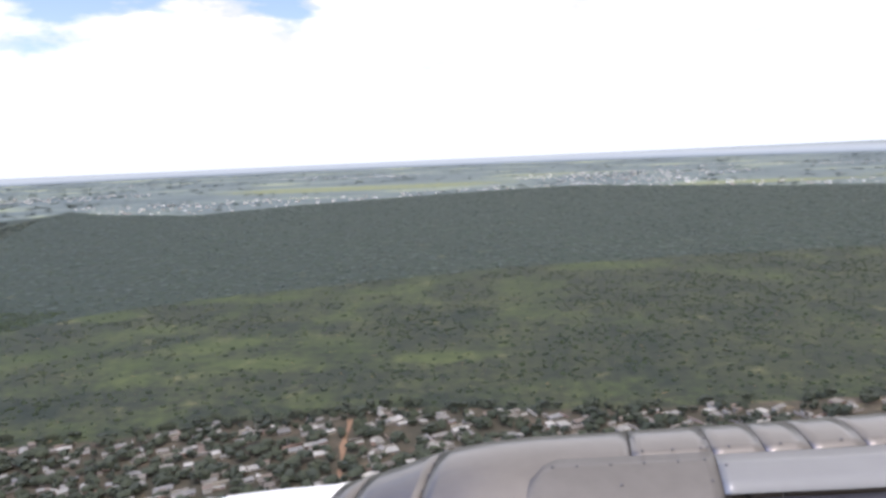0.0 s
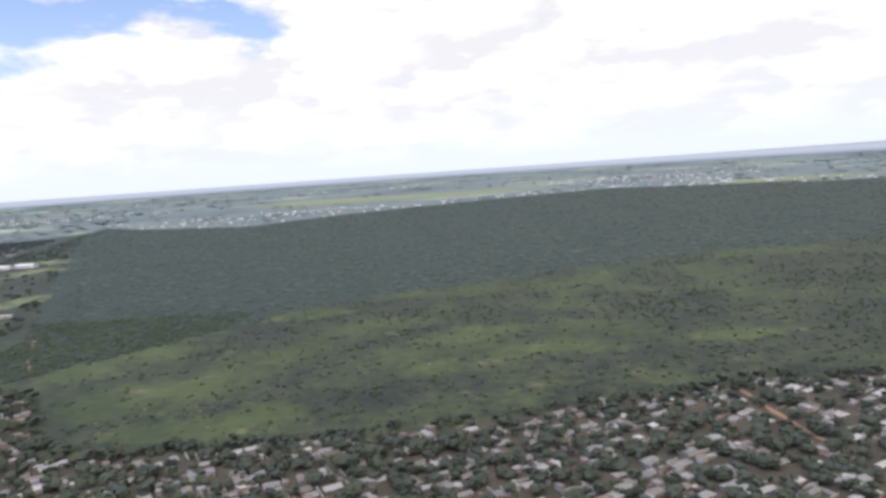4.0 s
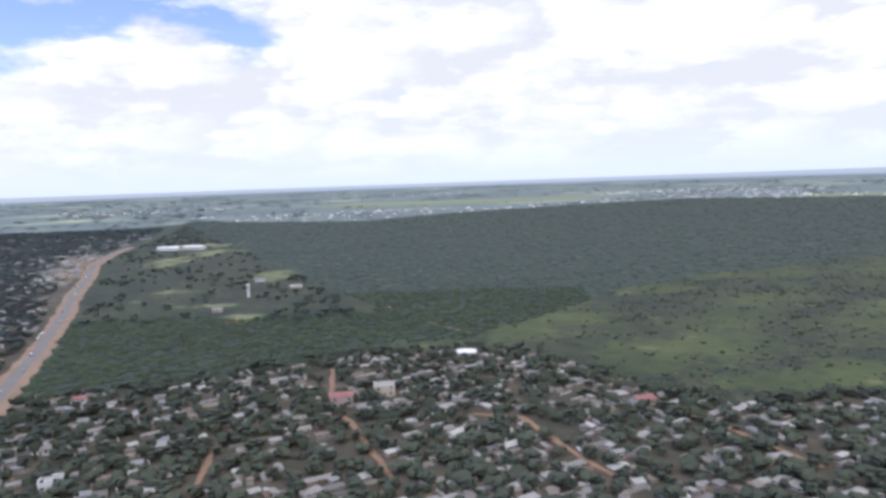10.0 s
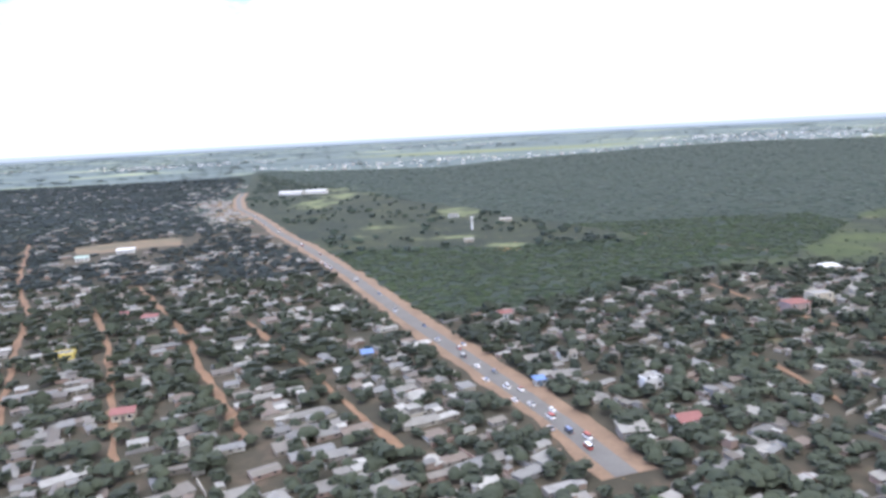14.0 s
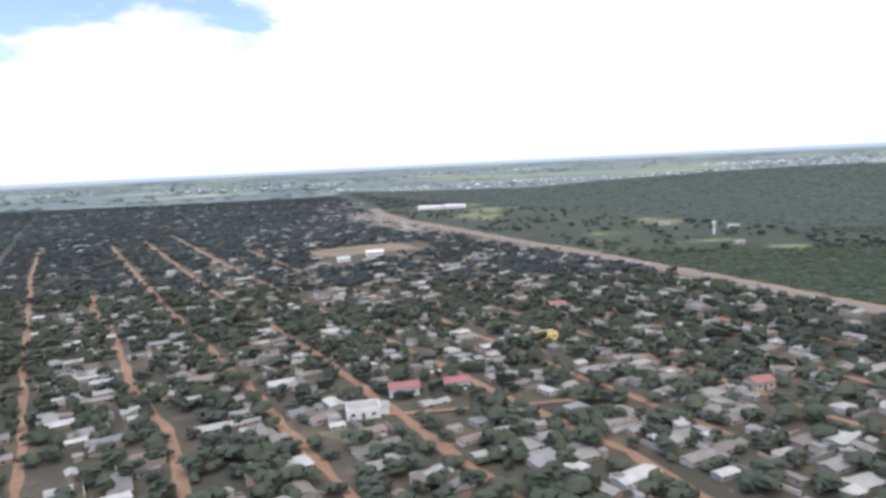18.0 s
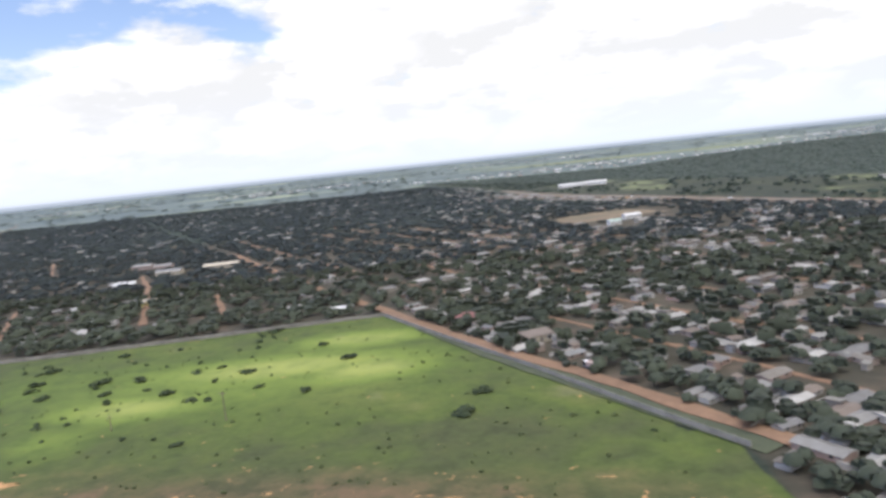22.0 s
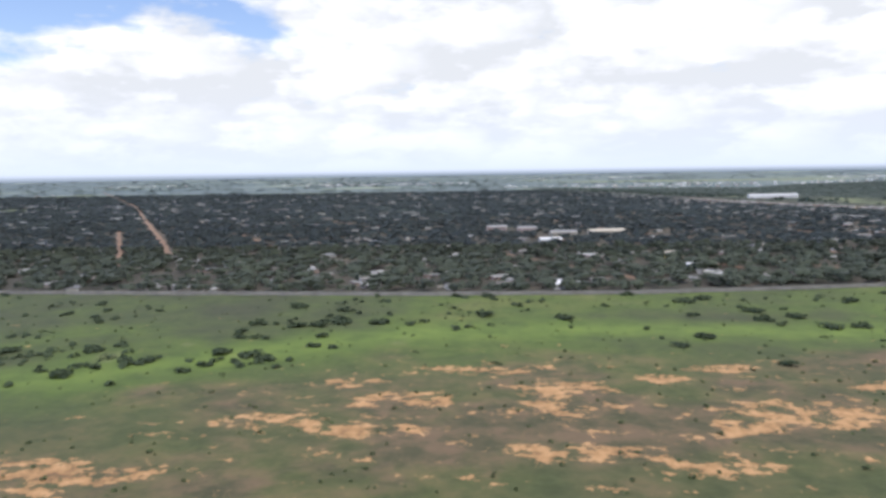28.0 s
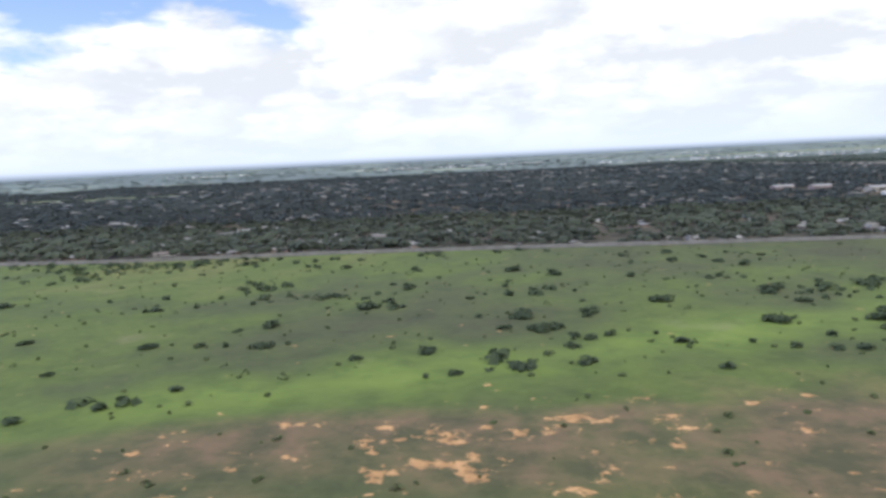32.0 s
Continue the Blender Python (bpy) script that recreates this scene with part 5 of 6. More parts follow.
TINY_CROWNS = [full_crown(1, s * 1.3, 0.8, q, 1, 0.0, 1) for s, q in ((2.4, 0.6), (2.9, 0.5), (1.9, 0.7))]
planted("savanna_scrub", B, TINY_CROWNS, M["bush"], "low dark-olive scrub thickly covering the savanna", 0.3, 0.75, 0.5)
N2 = 9000
B = np.column_stack([rng.uniform(-620, -300, N2), rng.uniform(205, 470, N2)])
b, _, w2, _, _, _, p2, _ = zones(B[:, 0], B[:, 1])
B = B[(w2 > 0.4) & (B[:, 0] > line_x(MAIN, B[:, 1]) + 8) & (p2 < 0.3)]
planted("roadside_scrub", B, BUSH_CROWNS, M["bush"], "dense green scrub between road and woodland", 0.6, 1.25, 0.2)
# the park between road and woodland: single trees over clearings
pk = (W[:, 0] > line_x(MAIN, W[:, 1]) + 12) & (W[:, 0] < line_x(WOOD_LEFT, W[:, 1])) & (W[:, 1] > 385) & (W[:, 1] < 1600)
W3 = W[pk & (past < 0.35) & (rng.random(N) < 0.22 + 0.6 * cl + np.clip((W[:, 1] - 850) / 60, 0, 1.2)) & (np.min([np.hypot(W[:, 0] - a, W[:, 1] - c + (14 if c > 700 else 0)) * (0.5 if c > 700 else 1) for a, c, _ in taken], axis=0) > 14)]
planted("far_park_trees", W3[W3[:, 1] >= 780], LOW_CROWNS, M["hazed_wood_leaf"], "dark trees beyond the park clearings", 0.7, 1.3, 0.26)
planted("park_trees", W3[W3[:, 1] < 780], MID_CROWNS, M["hazed_wood_leaf"], "dark round trees over grassy park clearings", 0.6, 1.25, 0.75)
N = 13000
G = np.column_stack([rng.uniform(-5400, 4000, N), 1150 + 3600 * rng.random(N)])
fa = zones(G[:, 0], G[:, 1])[3]
cl = np.array([noise.noise(Vector((x * 0.004, y * 0.006, 3.0))) for x, y in G])
G = G[(fa > 0.5) & (cl > np.where(G[:, 0] < -1000, -0.12, 0.04)) & (zones(G[:, 0], G[:, 1])[6] < 0.2)]
rise = np.clip((np.hypot(G[:, 0] + 600, G[:, 1]) - 2600) / 2200, 0, 1)
s3 = rng.uniform(1.0, 2.4, len(G))
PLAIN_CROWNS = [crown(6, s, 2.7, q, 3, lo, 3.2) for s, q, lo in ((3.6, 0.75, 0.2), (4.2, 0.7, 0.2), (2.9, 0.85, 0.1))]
merged("plain_trees", PLAIN_CROWNS, np.column_stack([G, 24 * rise * rise * (3 - 2 * rise), s3, s3 * (0.34 - 0.2 * rise), rng.uniform(0, 6.28, len(G)), rng.integers(0, 3, len(G))]), M["hazed_plain_leaf"], "tree lines and groves on the far plain", "trees")

# ---- the grass field: wall, shrubs, poles ----
M["wall_concrete"] = mottled("pale_wall_concrete", (0.122, 0.114, 0.102), (0.202, 0.189, 0.167), 0.3)


def make_wall(name, line, label, step=3.0):
    """A wall of concrete panels between posts along a line."""
    top = new(name)
    bm = bmesh.new()
    box(bm, -step / 2 + 0.08, -0.05, -0.1, step / 2 - 0.08, 0.05, 1.15)
    panel = part("panel", bm, M["wall_concrete"], top).data
    bpy.data.objects.remove(bpy.data.objects["panel"])
    bm = bmesh.new()
    box(bm, -0.1, -0.1, -0.1, 0.1, 0.1, 1.3)
    post = part("post", bm, M["wall_concrete"], top).data
    bpy.data.objects.remove(bpy.data.objects["post"])
    for (ax, ay), (bx, by) in zip(line, line[1:]):
        n = max(1, round(math.hypot(bx - ax, by - ay) / step))
        a = math.degrees(math.atan2(by - ay, bx - ax))
        for k in range(n):
            t = (k + 0.5) / n
            for nm, me, tt in (("panel", panel, t), ("post", post, k / n)):
                o = new(nm, me)
                o.parent = top
                o.matrix_basis = pose(ax + tt * (bx - ax), ay + tt * (by - ay), 0, 0, 0, a)
    return tagged(top, label, "wall", kind="structure")


make_wall("wall_field", [(-1420, 222), (-1315, 214), (-1243, 216), (-1172, 212), (-1131, 209), (-1060, 205), (-1000, 205), (-950, 211), (-900, 219), (-860, 225)], "long weathered grey concrete wall round the grass field")
make_wall("wall_roadside", [(-860, 225), (-835, 184), (-818, 157), (-803, 131), (-789, 108)], "grey concrete wall between grass field and dirt road")


def shrub_thing(size, n, leaf, squash, label):
    v, f = crown(n, size, leaf, squash, 5, -0.1, 1.1)
    return tagged(mesh_object("shrub", v, f, M["shrub"]), label, "shrub", "shrubs on the grass field")


SHRUBS = [shrub_thing(1.3, 110, 0.34, 0.8, "rounded dark-green shrub on short grass"), shrub_thing(1.9, 150, 0.4, 0.55, "low spreading dark-green shrub on the grass"), shrub_thing(0.8, 70, 0.26, 1.0, "small upright green shrub on the grass"), shrub_thing(2.4, 170, 0.45, 0.42, "wide flat thicket on the grass field")]
SEEN = [(-1092, 139, 3), (-1099, 154, 0), (-1070, 168, 3), (-1026, 172, 3), (-1000, 152, 1), (-979, 179, 3), (-970, 160, 3), (-963, 161, 1), (-942, 157, 0), (-927, 176, 3), (-946, 179, 1), (-992, 131, 0), (-1010, 160, 2), (-937, 143, 2), (-1095, 189, 3), (-1081, 183, 1), (-1045, 176, 1), (-1089, 165, 1), (-992, 192, 3), (-916, 175, 1), (-944, 173, 0), (-949, 192, 3), (-986, 197, 3), (-948, 165, 0), (-863, 179, 1), (-868, 155, 0), (-829, 144, 1), (-833, 133, 3), (-894, 168, 2)]
SEEN += [(-1232, 109, 3), (-1206, 104, 1), (-1201, 93, 0), (-1193, 95, 3), (-1192, 125, 3), (-1189, 115, 1), (-1184, 97, 1), (-1179, 111, 0), (-1172, 111, 2), (-1152, 117, 3), (-1155, 102, 0), (-1160, 105, 2), (-1145, 140, 1), (-1139, 171, 0), (-1126, 143, 3), (-1122, 126, 3), (-1137, 116, 1), (-1098, 141, 3), (-1084, 166, 3), (-1099, 168, 1), (-1183, 167, 1), (-1192, 174, 1), (-1216, 178, 0), (-1215, 155, 1), (-1235, 123, 1), (-1205, 92, 2), (-1133, 121, 1), (-1166, 135, 3), (-1220, 136, 3), (-972, 172, 3), (-981, 169, 1)]
N = 1500
H = np.column_stack([rng.uniform(-1420, -800, N), rng.uniform(60, 222, N), rng.integers(0, 4, N)])
fz = zones(H[:, 0], H[:, 1])
cl = np.array([noise.noise(Vector((x * 0.03, y * 0.05, 6.0))) for x, y, _ in H])
H = H[(fz[1] > 0.95) & (fz[4] < 0.05) & (rng.random(N) < np.where(H[:, 0] < -900, 0.06, 0.02) + 2.2 * np.clip(cl - 0.05, 0, 1) * (H[:, 0] < -880)) & (np.abs(H[:, 1] - line_y(FIELD, H[:, 0])) > 3)]
spots = [(x, y, k, 0.6 if y < 112 else 0.85) for x, y, k in SEEN] + [(x, y, int(k), rng.uniform(0.3, 0.8) * (0.7 if y < 100 else 1.0)) for x, y, k in H[rng.permutation(len(H))[:235]]]
for x, y, k, s in spots:
    src = SHRUBS[k]
    m = pose(x, y, 0, 0, 0, rng.uniform(0, 360)) @ Matrix.Diagonal((s, s * rng.uniform(0.8, 1.2), s * 0.72, 1))
    if src.name not in used:
        used.add(src.name)
        src.matrix_basis = m
    else:
        keep = src.matrix_basis.copy()
        src.matrix_basis = Matrix()
        copy_thing(src, m)
        src.matrix_basis = keep
# low thickets in patches over the field
N = 9000
H = np.column_stack([rng.uniform(-1500, -890, N), 225 - 150 * rng.random(N) ** 1.2])
fz = zones(H[:, 0], H[:, 1])
cl = np.array([noise.noise(Vector((x * 0.012, y * 0.022, 16.0))) + 0.8 * noise.noise(Vector((x * 0.07, y * 0.10, 2.0))) for x, y in H])
H = H[(fz[1] > 0.95) & (fz[4] < 0.05) & (rng.random(N) < 1.9 * np.clip(cl - 0.16 - 0.25 * fz[5], 0, 1)) & (H[:, 1] < line_y(FIELD, H[:, 0]) - 3)]
THICKETS = [crown(12, s, 0.42, q, 4, -0.05, 1.2) for s, q in ((0.9, 0.5), (1.3, 0.4), (0.6, 0.7))]
planted("field_thickets", H, THICKETS, M["shrub"], "low dark-green thickets in patches over the grass", 0.5, 1.5, 0.8)
# tufts of coarse grass
N = 2200
K = np.column_stack([rng.uniform(-1420, -800, N), rng.uniform(55, 222, N)])
fz = zones(K[:, 0], K[:, 1])
K = K[fz[1] > 0.95]
TUFTS = [crown(7, s, 0.22, 0.4, 2, -0.05) for s in (0.35, 0.55)]
M["tuft"] = foliage("coarse_grass", (0.051, 0.066, 0.025), (0.068, 0.087, 0.031), (0.089, 0.106, 0.038))
planted("grass_tufts", K, TUFTS, M["tuft"], "coarse tufts of grass over the field", 0.4, 1.3, 0.8)


def pole_thing(h, x, y, label):
    top = new("pole")
    top.location = (x, y, 0)
    bm = bmesh.new()
    tube(bm, 0.13, 0.08, -0.2, h, 8)
    part("shaft", bm, M["bark"], top)
    bm = bmesh.new()
    box(bm, -0.7, -0.06, h - 0.5, 0.7, 0.06, h - 0.38)
    part("crossarm", bm, M["bark"], top)
    return tagged(top, label, "pole", "poles on the field")


pole_thing(6.2, -881, 140, "tall dark wooden pole on the grass field")
pole_thing(3.2, -905, 140, "short dark wooden pole on the grass field")


# ---- towers ----
def lattice_tower(x, y, h, w):
    top = new("water_tank_tower")
    top.location = (x, y, 0)
    for i, j in ((-1, -1), (1, -1), (1, 1), (-1, 1)):
        bm = bmesh.new()
        beam(bm, (i * w / 2, j * w / 2, -0.2), (i * w * 0.42, j * w * 0.42, h), 0.28)
        part("leg", bm, M["wall_concrete"], top)
    for z in (h * 0.35, h * 0.68, h - 0.3):
        bm = bmesh.new()
        box(bm, -w * 0.5, -w * 0.5, z, w * 0.5, -w * 0.5 + 0.25, z + 0.3)
        box(bm, -w * 0.5, w * 0.5 - 0.25, z, w * 0.5, w * 0.5, z + 0.3)
        box(bm, -w * 0.5, -w * 0.5 + 0.25, z, -w * 0.5 + 0.25, w * 0.5 - 0.25, z + 0.3)
        box(bm, w * 0.5 - 0.25, -w * 0.5 + 0.25, z, w * 0.5, w * 0.5 - 0.25, z + 0.3)
        part("ring_beam", bm, M["wall_concrete"], top)
    bm = bmesh.new()
    box(bm, -w * 0.6, -w * 0.6, h, w * 0.6, w * 0.6, h + 0.25)
    part("platform", bm, M["wall_concrete"], top)
    return tagged(top, "grey concrete frame tower rising above the roofs", "tower")


lattice_tower(-748, 319, 11.0, 3.6)
tw = new("water_tower")
tw.location, tw.scale = (-519, 467, 0), (0.75, 0.75, 0.8)
bm = bmesh.new()
tube(bm, 1.1, 0.9, -0.3, 8.0, 14)
part("shaft", bm, M["white"], tw)
bm = bmesh.new()
tube(bm, 0.95, 1.5, 8.0, 8.8, 16)
tube(bm, 1.5, 1.5, 8.8, 10.4, 16)
tube(bm, 1.5, 0.3, 10.4, 10.9, 16)
part("tank", bm, M["white"], tw)
tagged(tw, "white water tower standing in the park", "tower")

# sandy sports ground
bm = bmesh.new()
c, s_ = math.cos(0.36), math.sin(0.36)
vs = []
for k in range(40):
    a = k * math.tau / 40
    r = 0.94 + 0.30 * noise.noise(Vector((math.cos(a) * 1.6, math.sin(a) * 1.6, 0))) + 0.10 * noise.noise(Vector((math.cos(a) * 5, math.sin(a) * 5, 2)))
    px = 37 * math.copysign(abs(math.cos(a)) ** 0.4, math.cos(a)) * r
    py = 22 * math.copysign(abs(math.sin(a)) ** 0.4, math.sin(a)) * r
    vs.append(bm.verts.new((-744 + c * px - s_ * py, 468 + s_ * px + c * py, 0.05)))
bm.faces.new(vs)
M["trodden"] = mottled("trodden_ground", (0.058, 0.058, 0.034), (0.165, 0.104, 0.060), 0.035)
tagged(part("sports_ground", bm, M["trodden"]), "bare reddish sandy sports ground", "ground", kind="structure")


# ---- vehicles on the asphalt road ----
def wheel(parent, x, y, r):
    top = new("wheel")
    top.parent = parent
    top.location = (x, y, r)
    top.rotation_euler = (0, math.pi / 2, 0)
    bm = bmesh.new()
    tube(bm, r, r, -0.1, 0.1, 12)
    part("tyre", bm, M["rubber"], top)
    bm = bmesh.new()
    tube(bm, r * 0.55, r * 0.55, -0.11, 0.11, 8)
    part("rim", bm, M["steel"], top)


def vehicle(kind):
    """Length along y."""
    l, w, h, cab0, cab1, label = {
        "car": (4.2, 1.7, 1.45, -0.30, 0.16, "small saloon car on the asphalt road"),
        "van": (4.7, 1.75, 2.0, -0.46, 0.36, "white minibus on the asphalt road"),
        "truck": (6.4, 2.2, 2.6, 0.20, 0.46, "small lorry on the asphalt road"),
    }[kind]
    top = new("car" if kind == "car" else "minibus" if kind == "van" else "lorry")
    belt = 0.55 * h if kind != "truck" else 1.15
    bm = bmesh.new()
    v = box(bm, -w / 2, -l / 2, 0.28, w / 2, l / 2, belt)
    bmesh.ops.bevel(bm, geom=list(bm.edges), offset=0.09, segments=2, affect="EDGES")
    part("body", bm, M["car_paint"], top)
    bm = bmesh.new()
    i, s = 0.12, 0.35 if kind == "car" else 0.14
    q = [Vector(p) for p in ((-w / 2 + 0.05, l * cab0, belt - 0.02), (w / 2 - 0.05, l * cab0, belt - 0.02), (w / 2 - 0.05, l * cab1, belt - 0.02), (-w / 2 + 0.05, l * cab1, belt - 0.02),
         (-w / 2 + i, l * cab0 + s, h - 0.08), (w / 2 - i, l * cab0 + s, h - 0.08), (w / 2 - i, l * cab1 - s, h - 0.08), (-w / 2 + i, l * cab1 - s, h - 0.08))]
    for f in ((0, 1, 5, 4), (1, 2, 6, 5), (2, 3, 7, 6), (3, 0, 4, 7)):
        pane = bmesh.new()
        pane.faces.new([pane.verts.new(q[k]) for k in f])
        part("window", pane, M["dark_glass"], top)
    bm = bmesh.new()
    box(bm, -w / 2 + i, l * cab0 + s, h - 0.08, w / 2 - i, l * cab1 - s, h)
    part("roof", bm, M["car_paint"], top)
    if kind == "truck":
        bm = bmesh.new()
        box(bm, -w / 2, -l / 2, belt + 0.004, w / 2, l * 0.17, h + 0.1)
        part("cargo_box", bm, M["pink"], top)
    for x in (-w / 2 + 0.3, w / 2 - 0.3):
        bm = bmesh.new()
        box(bm, x - 0.16, l / 2 - 0.03, 0.6, x + 0.16, l / 2 + 0.02, 0.8)
        part("headlight", bm, M["lamp"], top)
        bm = bmesh.new()
        box(bm, x - 0.14, -l / 2 - 0.02, 0.65, x + 0.14, -l / 2 + 0.03, 0.85)
        part("tail_light", bm, M["tail_lamp"], top)
    for x in (-w / 2 + 0.08, w / 2 - 0.08):
        for y in (-l * 0.31, l * 0.31):
            wheel(top, x, y, 0.31 if kind != "truck" else 0.42)
    return tagged(top, label, {"car": "car", "van": "minibus", "truck": "lorry"}[kind], "vehicles on the road")


FLEET = [vehicle("car"), vehicle("van"), vehicle("truck")]


def on_main(y, side):
    x = float(line_x(MAIN, y))
    x2 = float(line_x(MAIN, y + 2))
    d = Vector((x2 - x, 2)).normalized()
    return x + d.y * side, y - d.x * side, math.degrees(math.atan2(-d.x, d.y))


CARS = [(142, -1.1, 1), (146, 1.1, 1), (150, -1.1, 1), (153, -3.7, 0), (158, -1.0, 1), (161, 1.2, 0), (166, -1.2, 0), (170, -3.4, 0), (175, 1.1, 0), (178, -1.1, 1), (185, -3.5, 0), (189, 1.1, 0), (195, -1.1, 0), (204, -1.0, 1), (211, 1.1, 0), (214, 4.0, 0), (222, -1.1, 0), (238, 1.1, 0), (262, -1.1, 1), (290, 1.1, 0), (318, -1.1, 1), (352, -4.3, 1), (358, -4.3, 1), (364, -4.3, 1), (371, -4.3, 0), (395, 1.1, 0), (430, -1.1, 1), (500, 1.1, 1), (540, -3.7, 1), (600, -1.1, 1), (660, 1.1, 0)]
for x, yy, a, k in [(-651.5, 148, 28, 1), (-806, 152, 33, 2), (-668, 178, 28, 0), (-600, 203, 33, 0)]:
    keep = FLEET[k].matrix_basis.copy()
    FLEET[k].matrix_basis = Matrix()
    copy_thing(FLEET[k], pose(x, yy, 0.45 if x < -760 else 0.2, 0, 0, a) @ Matrix.Diagonal((0.56, 0.56, 0.56, 1)))
    FLEET[k].matrix_basis = keep
for y, side, k in CARS:
    x, yy, a = on_main(y, side)
    if side > 0:
        a += 180
    m = pose(x, yy, 0.17 if abs(side) < 2 else 0.06, 0, 0, a) @ Matrix.Diagonal((0.56, 0.56, 0.56, 1))
    src = FLEET[k]
    if src.name not in used:
        used.add(src.name)
        src.matrix_basis = m
    else:
        keep = src.matrix_basis.copy()
        src.matrix_basis = Matrix()
        copy_thing(src, m)
        src.matrix_basis = keep


# ---- the aircraft's engine beside the window, as it stands when the shot begins ----
M["bare_metal"] = mottled("brushed_aluminium", (0.116, 0.103, 0.095), (0.148, 0.132, 0.121), 0.8, 0.38, 0.85, 14.0, 0.02)
M["dull_metal"] = mottled("dull_aluminium", (0.076, 0.067, 0.062), (0.099, 0.090, 0.083), 1.4, 0.5, 0.6, 10.0, 0.03)
M["pale_paint"] = mottled("pale_blue_grey_paint", (0.098, 0.099, 0.104), (0.115, 0.117, 0.120), 0.9, 0.3, 0.1, 10.0, 0.02)
M["lip_paint"] = mottled("white_lip_paint", (0.70, 0.70, 0.69), (0.80, 0.80, 0.79), 1.0, 0.25, 0.1, 10.0, 0.02)
M["near_black"] = mottled("near_black", (0.02, 0.02, 0.03), (0.05, 0.05, 0.06), 2.0, 0.6, 0.0, 8.0, 0.0)
for key in ("bare_metal", "dull_metal", "pale_paint"):
    coat = M[key].node_tree.nodes["Principled BSDF"].inputs
    coat["Coat Weight"].default_value, coat["Coat Roughness"].default_value = 0.7, 0.14
OUTLINE = [(-1.16, 0.70), (-1.10, 0.726), (-1.0, 0.749), (-0.78, 0.775), (-0.506, 0.798), (-0.397, 0.819), (-0.232, 0.872), (-0.066, 0.93), (0.099, 0.972), (0.237, 0.996), (0.458, 1.02), (0.9, 1.044), (1.34, 1.071), (1.58, 1.085), (1.82, 1.103), (2.16, 1.13), (2.6, 1.14)]


def engine_radius(x):
    p = np.array(OUTLINE)
    return float(np.interp(x, p[:, 0], p[:, 1]))


def skewed(x, a):
    """The cowling's joints lie in planes turned a little against the window."""
    return x - 0.20 * (engine_radius(x) * math.sin(a) - 0.18)


def shell(name, x0, x1, a0, a1, mat, parent, lift=0.0, label="", round_to=0.0):
    """A curved panel of the cowling between two stations and two angles (degrees from the top towards the window), 4 mm thick."""
    nx, na = max(2, int((x1 - x0) / 0.05)), max(2, int((a1 - a0) / 4))
    bm = bmesh.new()
    grid = []
    for layer in (0.0, -0.004):
        rows = []
        for i in range(nx + 1):
            x = x0 + (x1 - x0) * i / nx
            top = a0
            if round_to and x - x0 < round_to:
                top = a0 + (a1 - a0) * 0.75 * (1 - math.sqrt(max(0.0, 1 - (1 - (x - x0) / round_to) ** 2)))
            row = []
            for j in range(na + 1):
                a = radians(top + (a1 - top) * j / na)
                sx = skewed(x, a)
                r = engine_radius(sx) + lift + layer
                row.append(bm.verts.new((sx, -1.9 + r * math.cos(a), -(3.2 - r * math.sin(a)))))
            rows.append(row)
        grid.append(rows)
    for layer, rows in enumerate(grid):
        for i in range(nx):
            for j in range(na):
                f = (rows[i][j], rows[i + 1][j], rows[i + 1][j + 1], rows[i][j + 1])
                bm.faces.new(f if layer else f[::-1]).smooth = True
    out, inn = grid
    for i in range(nx):
        for j in (0, na):
            bm.faces.new((out[i][j], out[i + 1][j], inn[i + 1][j], inn[i][j]))
    for j in range(na):
        for i in (0, nx):
            bm.faces.new((out[i][j], out[i][j + 1], inn[i][j + 1], inn[i][j]))
    bmesh.ops.recalc_face_normals(bm, faces=list(bm.faces))
    return part(name, bm, mat, parent, label)


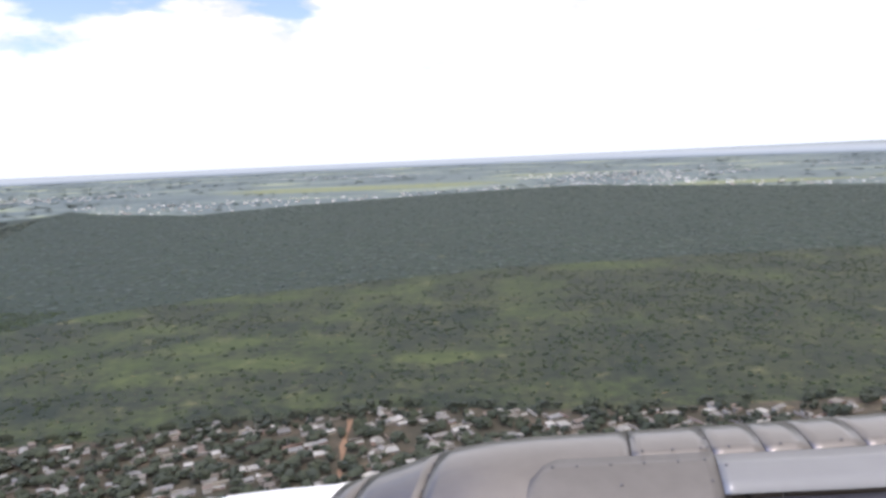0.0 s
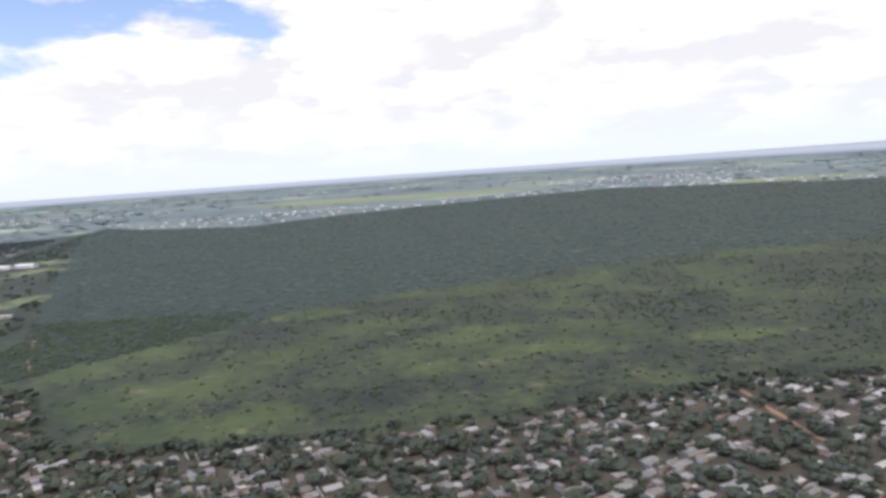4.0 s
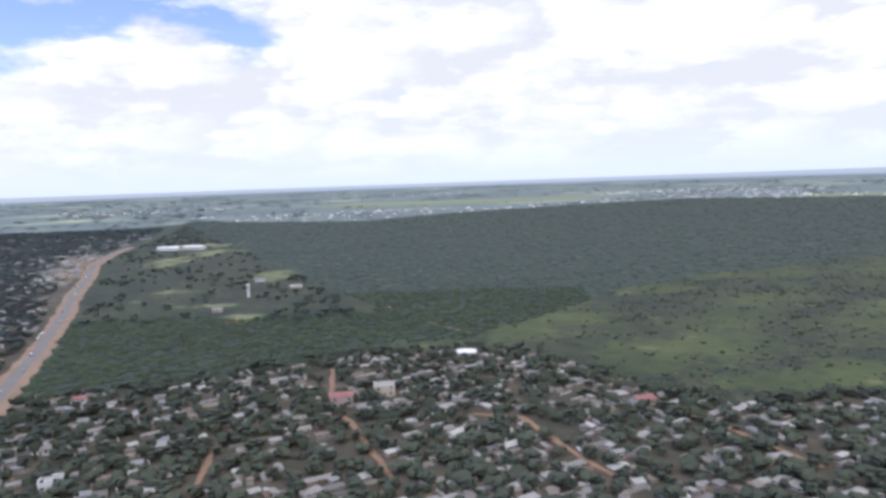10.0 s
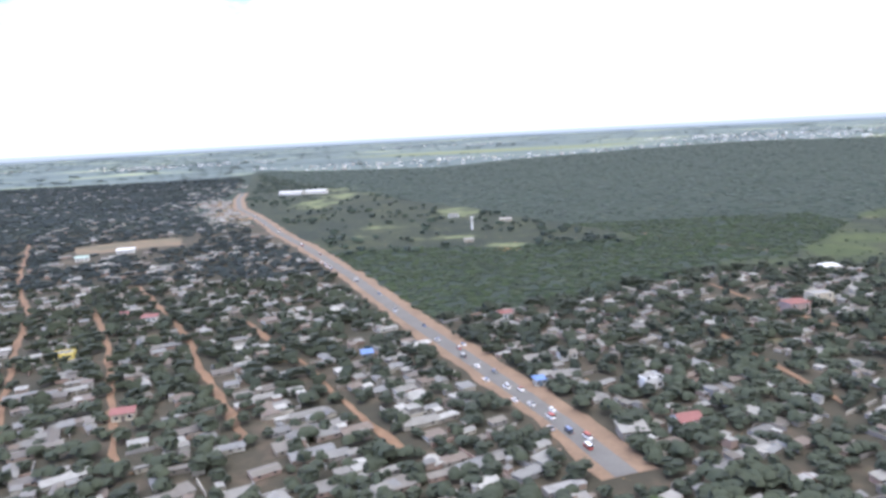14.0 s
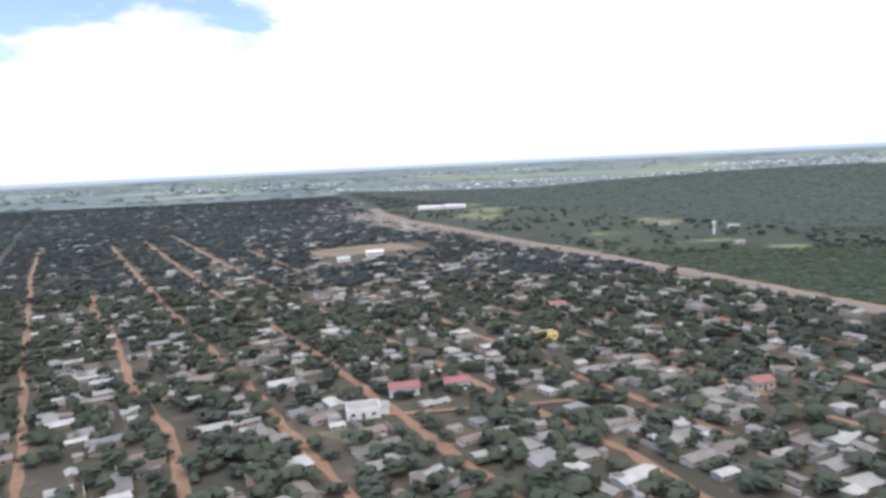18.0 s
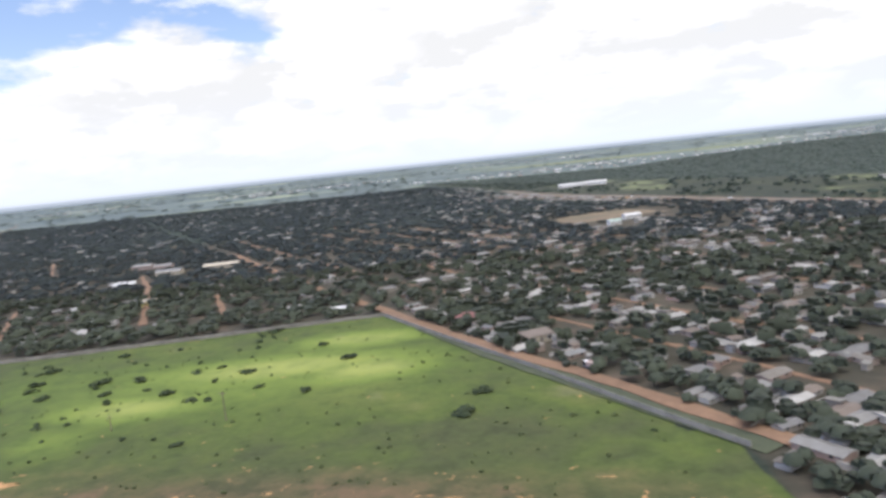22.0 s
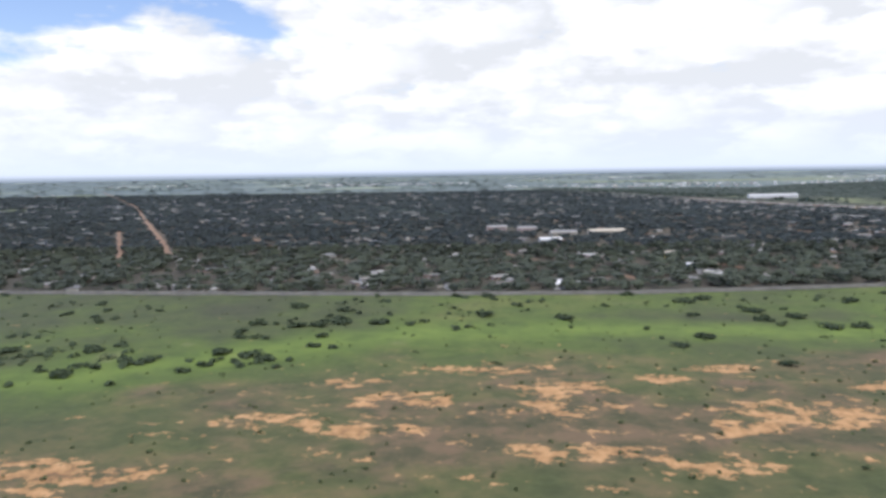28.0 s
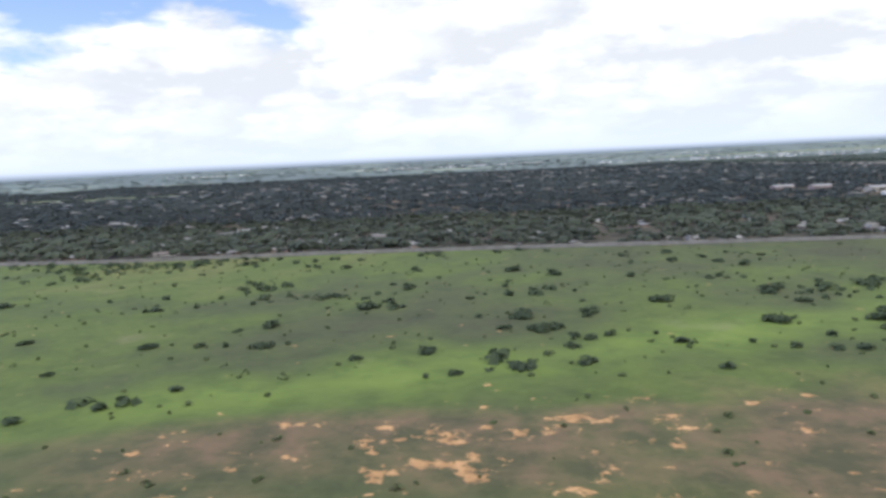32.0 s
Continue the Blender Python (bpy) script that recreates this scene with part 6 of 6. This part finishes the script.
def make_engine():
    top = new("aircraft_engine")
    shell("inlet_lip", -1.16, -0.52, -180, 180, M["lip_paint"], top, 0.0, "smooth white inlet lip")
    shell("inlet_ring", -0.515, -0.40, -180, 180, M["bare_metal"], top)
    shell("nose_cowl", -0.395, -0.07, -180, 180, M["bare_metal"], top)
    shell("fan_cowl", -0.066, 0.80, -180, 180, M["bare_metal"], top)
    for x0, x1 in ((0.803, 1.143), (1.147, 1.363), (1.367, 1.56), (1.564, 1.79), (1.794, 2.6)):
        shell("cowl_panel", x0, x1, -150, 12, M["bare_metal"], top, 0.002)
    shell("access_door", 0.33, 1.143, 11, 48, M["dull_metal"], top, 0.006, "dull grey access door with rounded corner", 0.16)
    shell("side_panel", 1.147, 2.6, 12.5, 26, M["pale_paint"], top, 0.006, "pale blue-grey painted panel")
    # recess drawn as a sunken panel, its shade painted near-black
    shell("duct_opening", 0.803, 2.6, 26, 60, M["near_black"], top, -0.02)
    shell("lower_cowl", 0.803, 2.6, 60, 210, M["pale_paint"], top, 0.0)
    # screws and small fittings
    screws = [(x, 9.0) for x in (0.85, 0.98, 1.10, 1.22, 1.44, 1.70)] + [(0.82, a) for a in (-8, 0)] + [(1.13, a) for a in (-10, -3, 4, 9)] + [(-0.07, a) for a in range(-12, 50, 7)]
    screws += [(x, 14.5) for x in (0.47, 0.57, 0.71, 0.85, 0.99, 1.10)] + [(0.75, 22), (0.75, 31), (0.40, 28), (1.11, 22), (1.86, 15), (1.18, 17)]
    me = None
    for x, a in screws:
        if me is None:
            bm = bmesh.new()
            tube(bm, 0.007, 0.006, 0.0, 0.003, 8)
            me = bpy.data.meshes.new("screw")
            bm.to_mesh(me)
            bm.free()
            me.materials.append(M["near_black"])
        o = new("screw", me)
        o.parent = top
        x = skewed(x, radians(a))
        r = engine_radius(x) + 0.0065
        o.matrix_basis = Matrix.Translation((x, -1.9 + r * math.cos(radians(a)), -(3.2 - r * math.sin(radians(a))))) @ pose(0, 0, 0, -90 + a)
    row = PATH[0][1:]
    top.matrix_basis = aim(*row)
    return tagged(top, "silver aircraft engine cowling with riveted panels and white inlet lip", "aircraft engine")


make_engine()
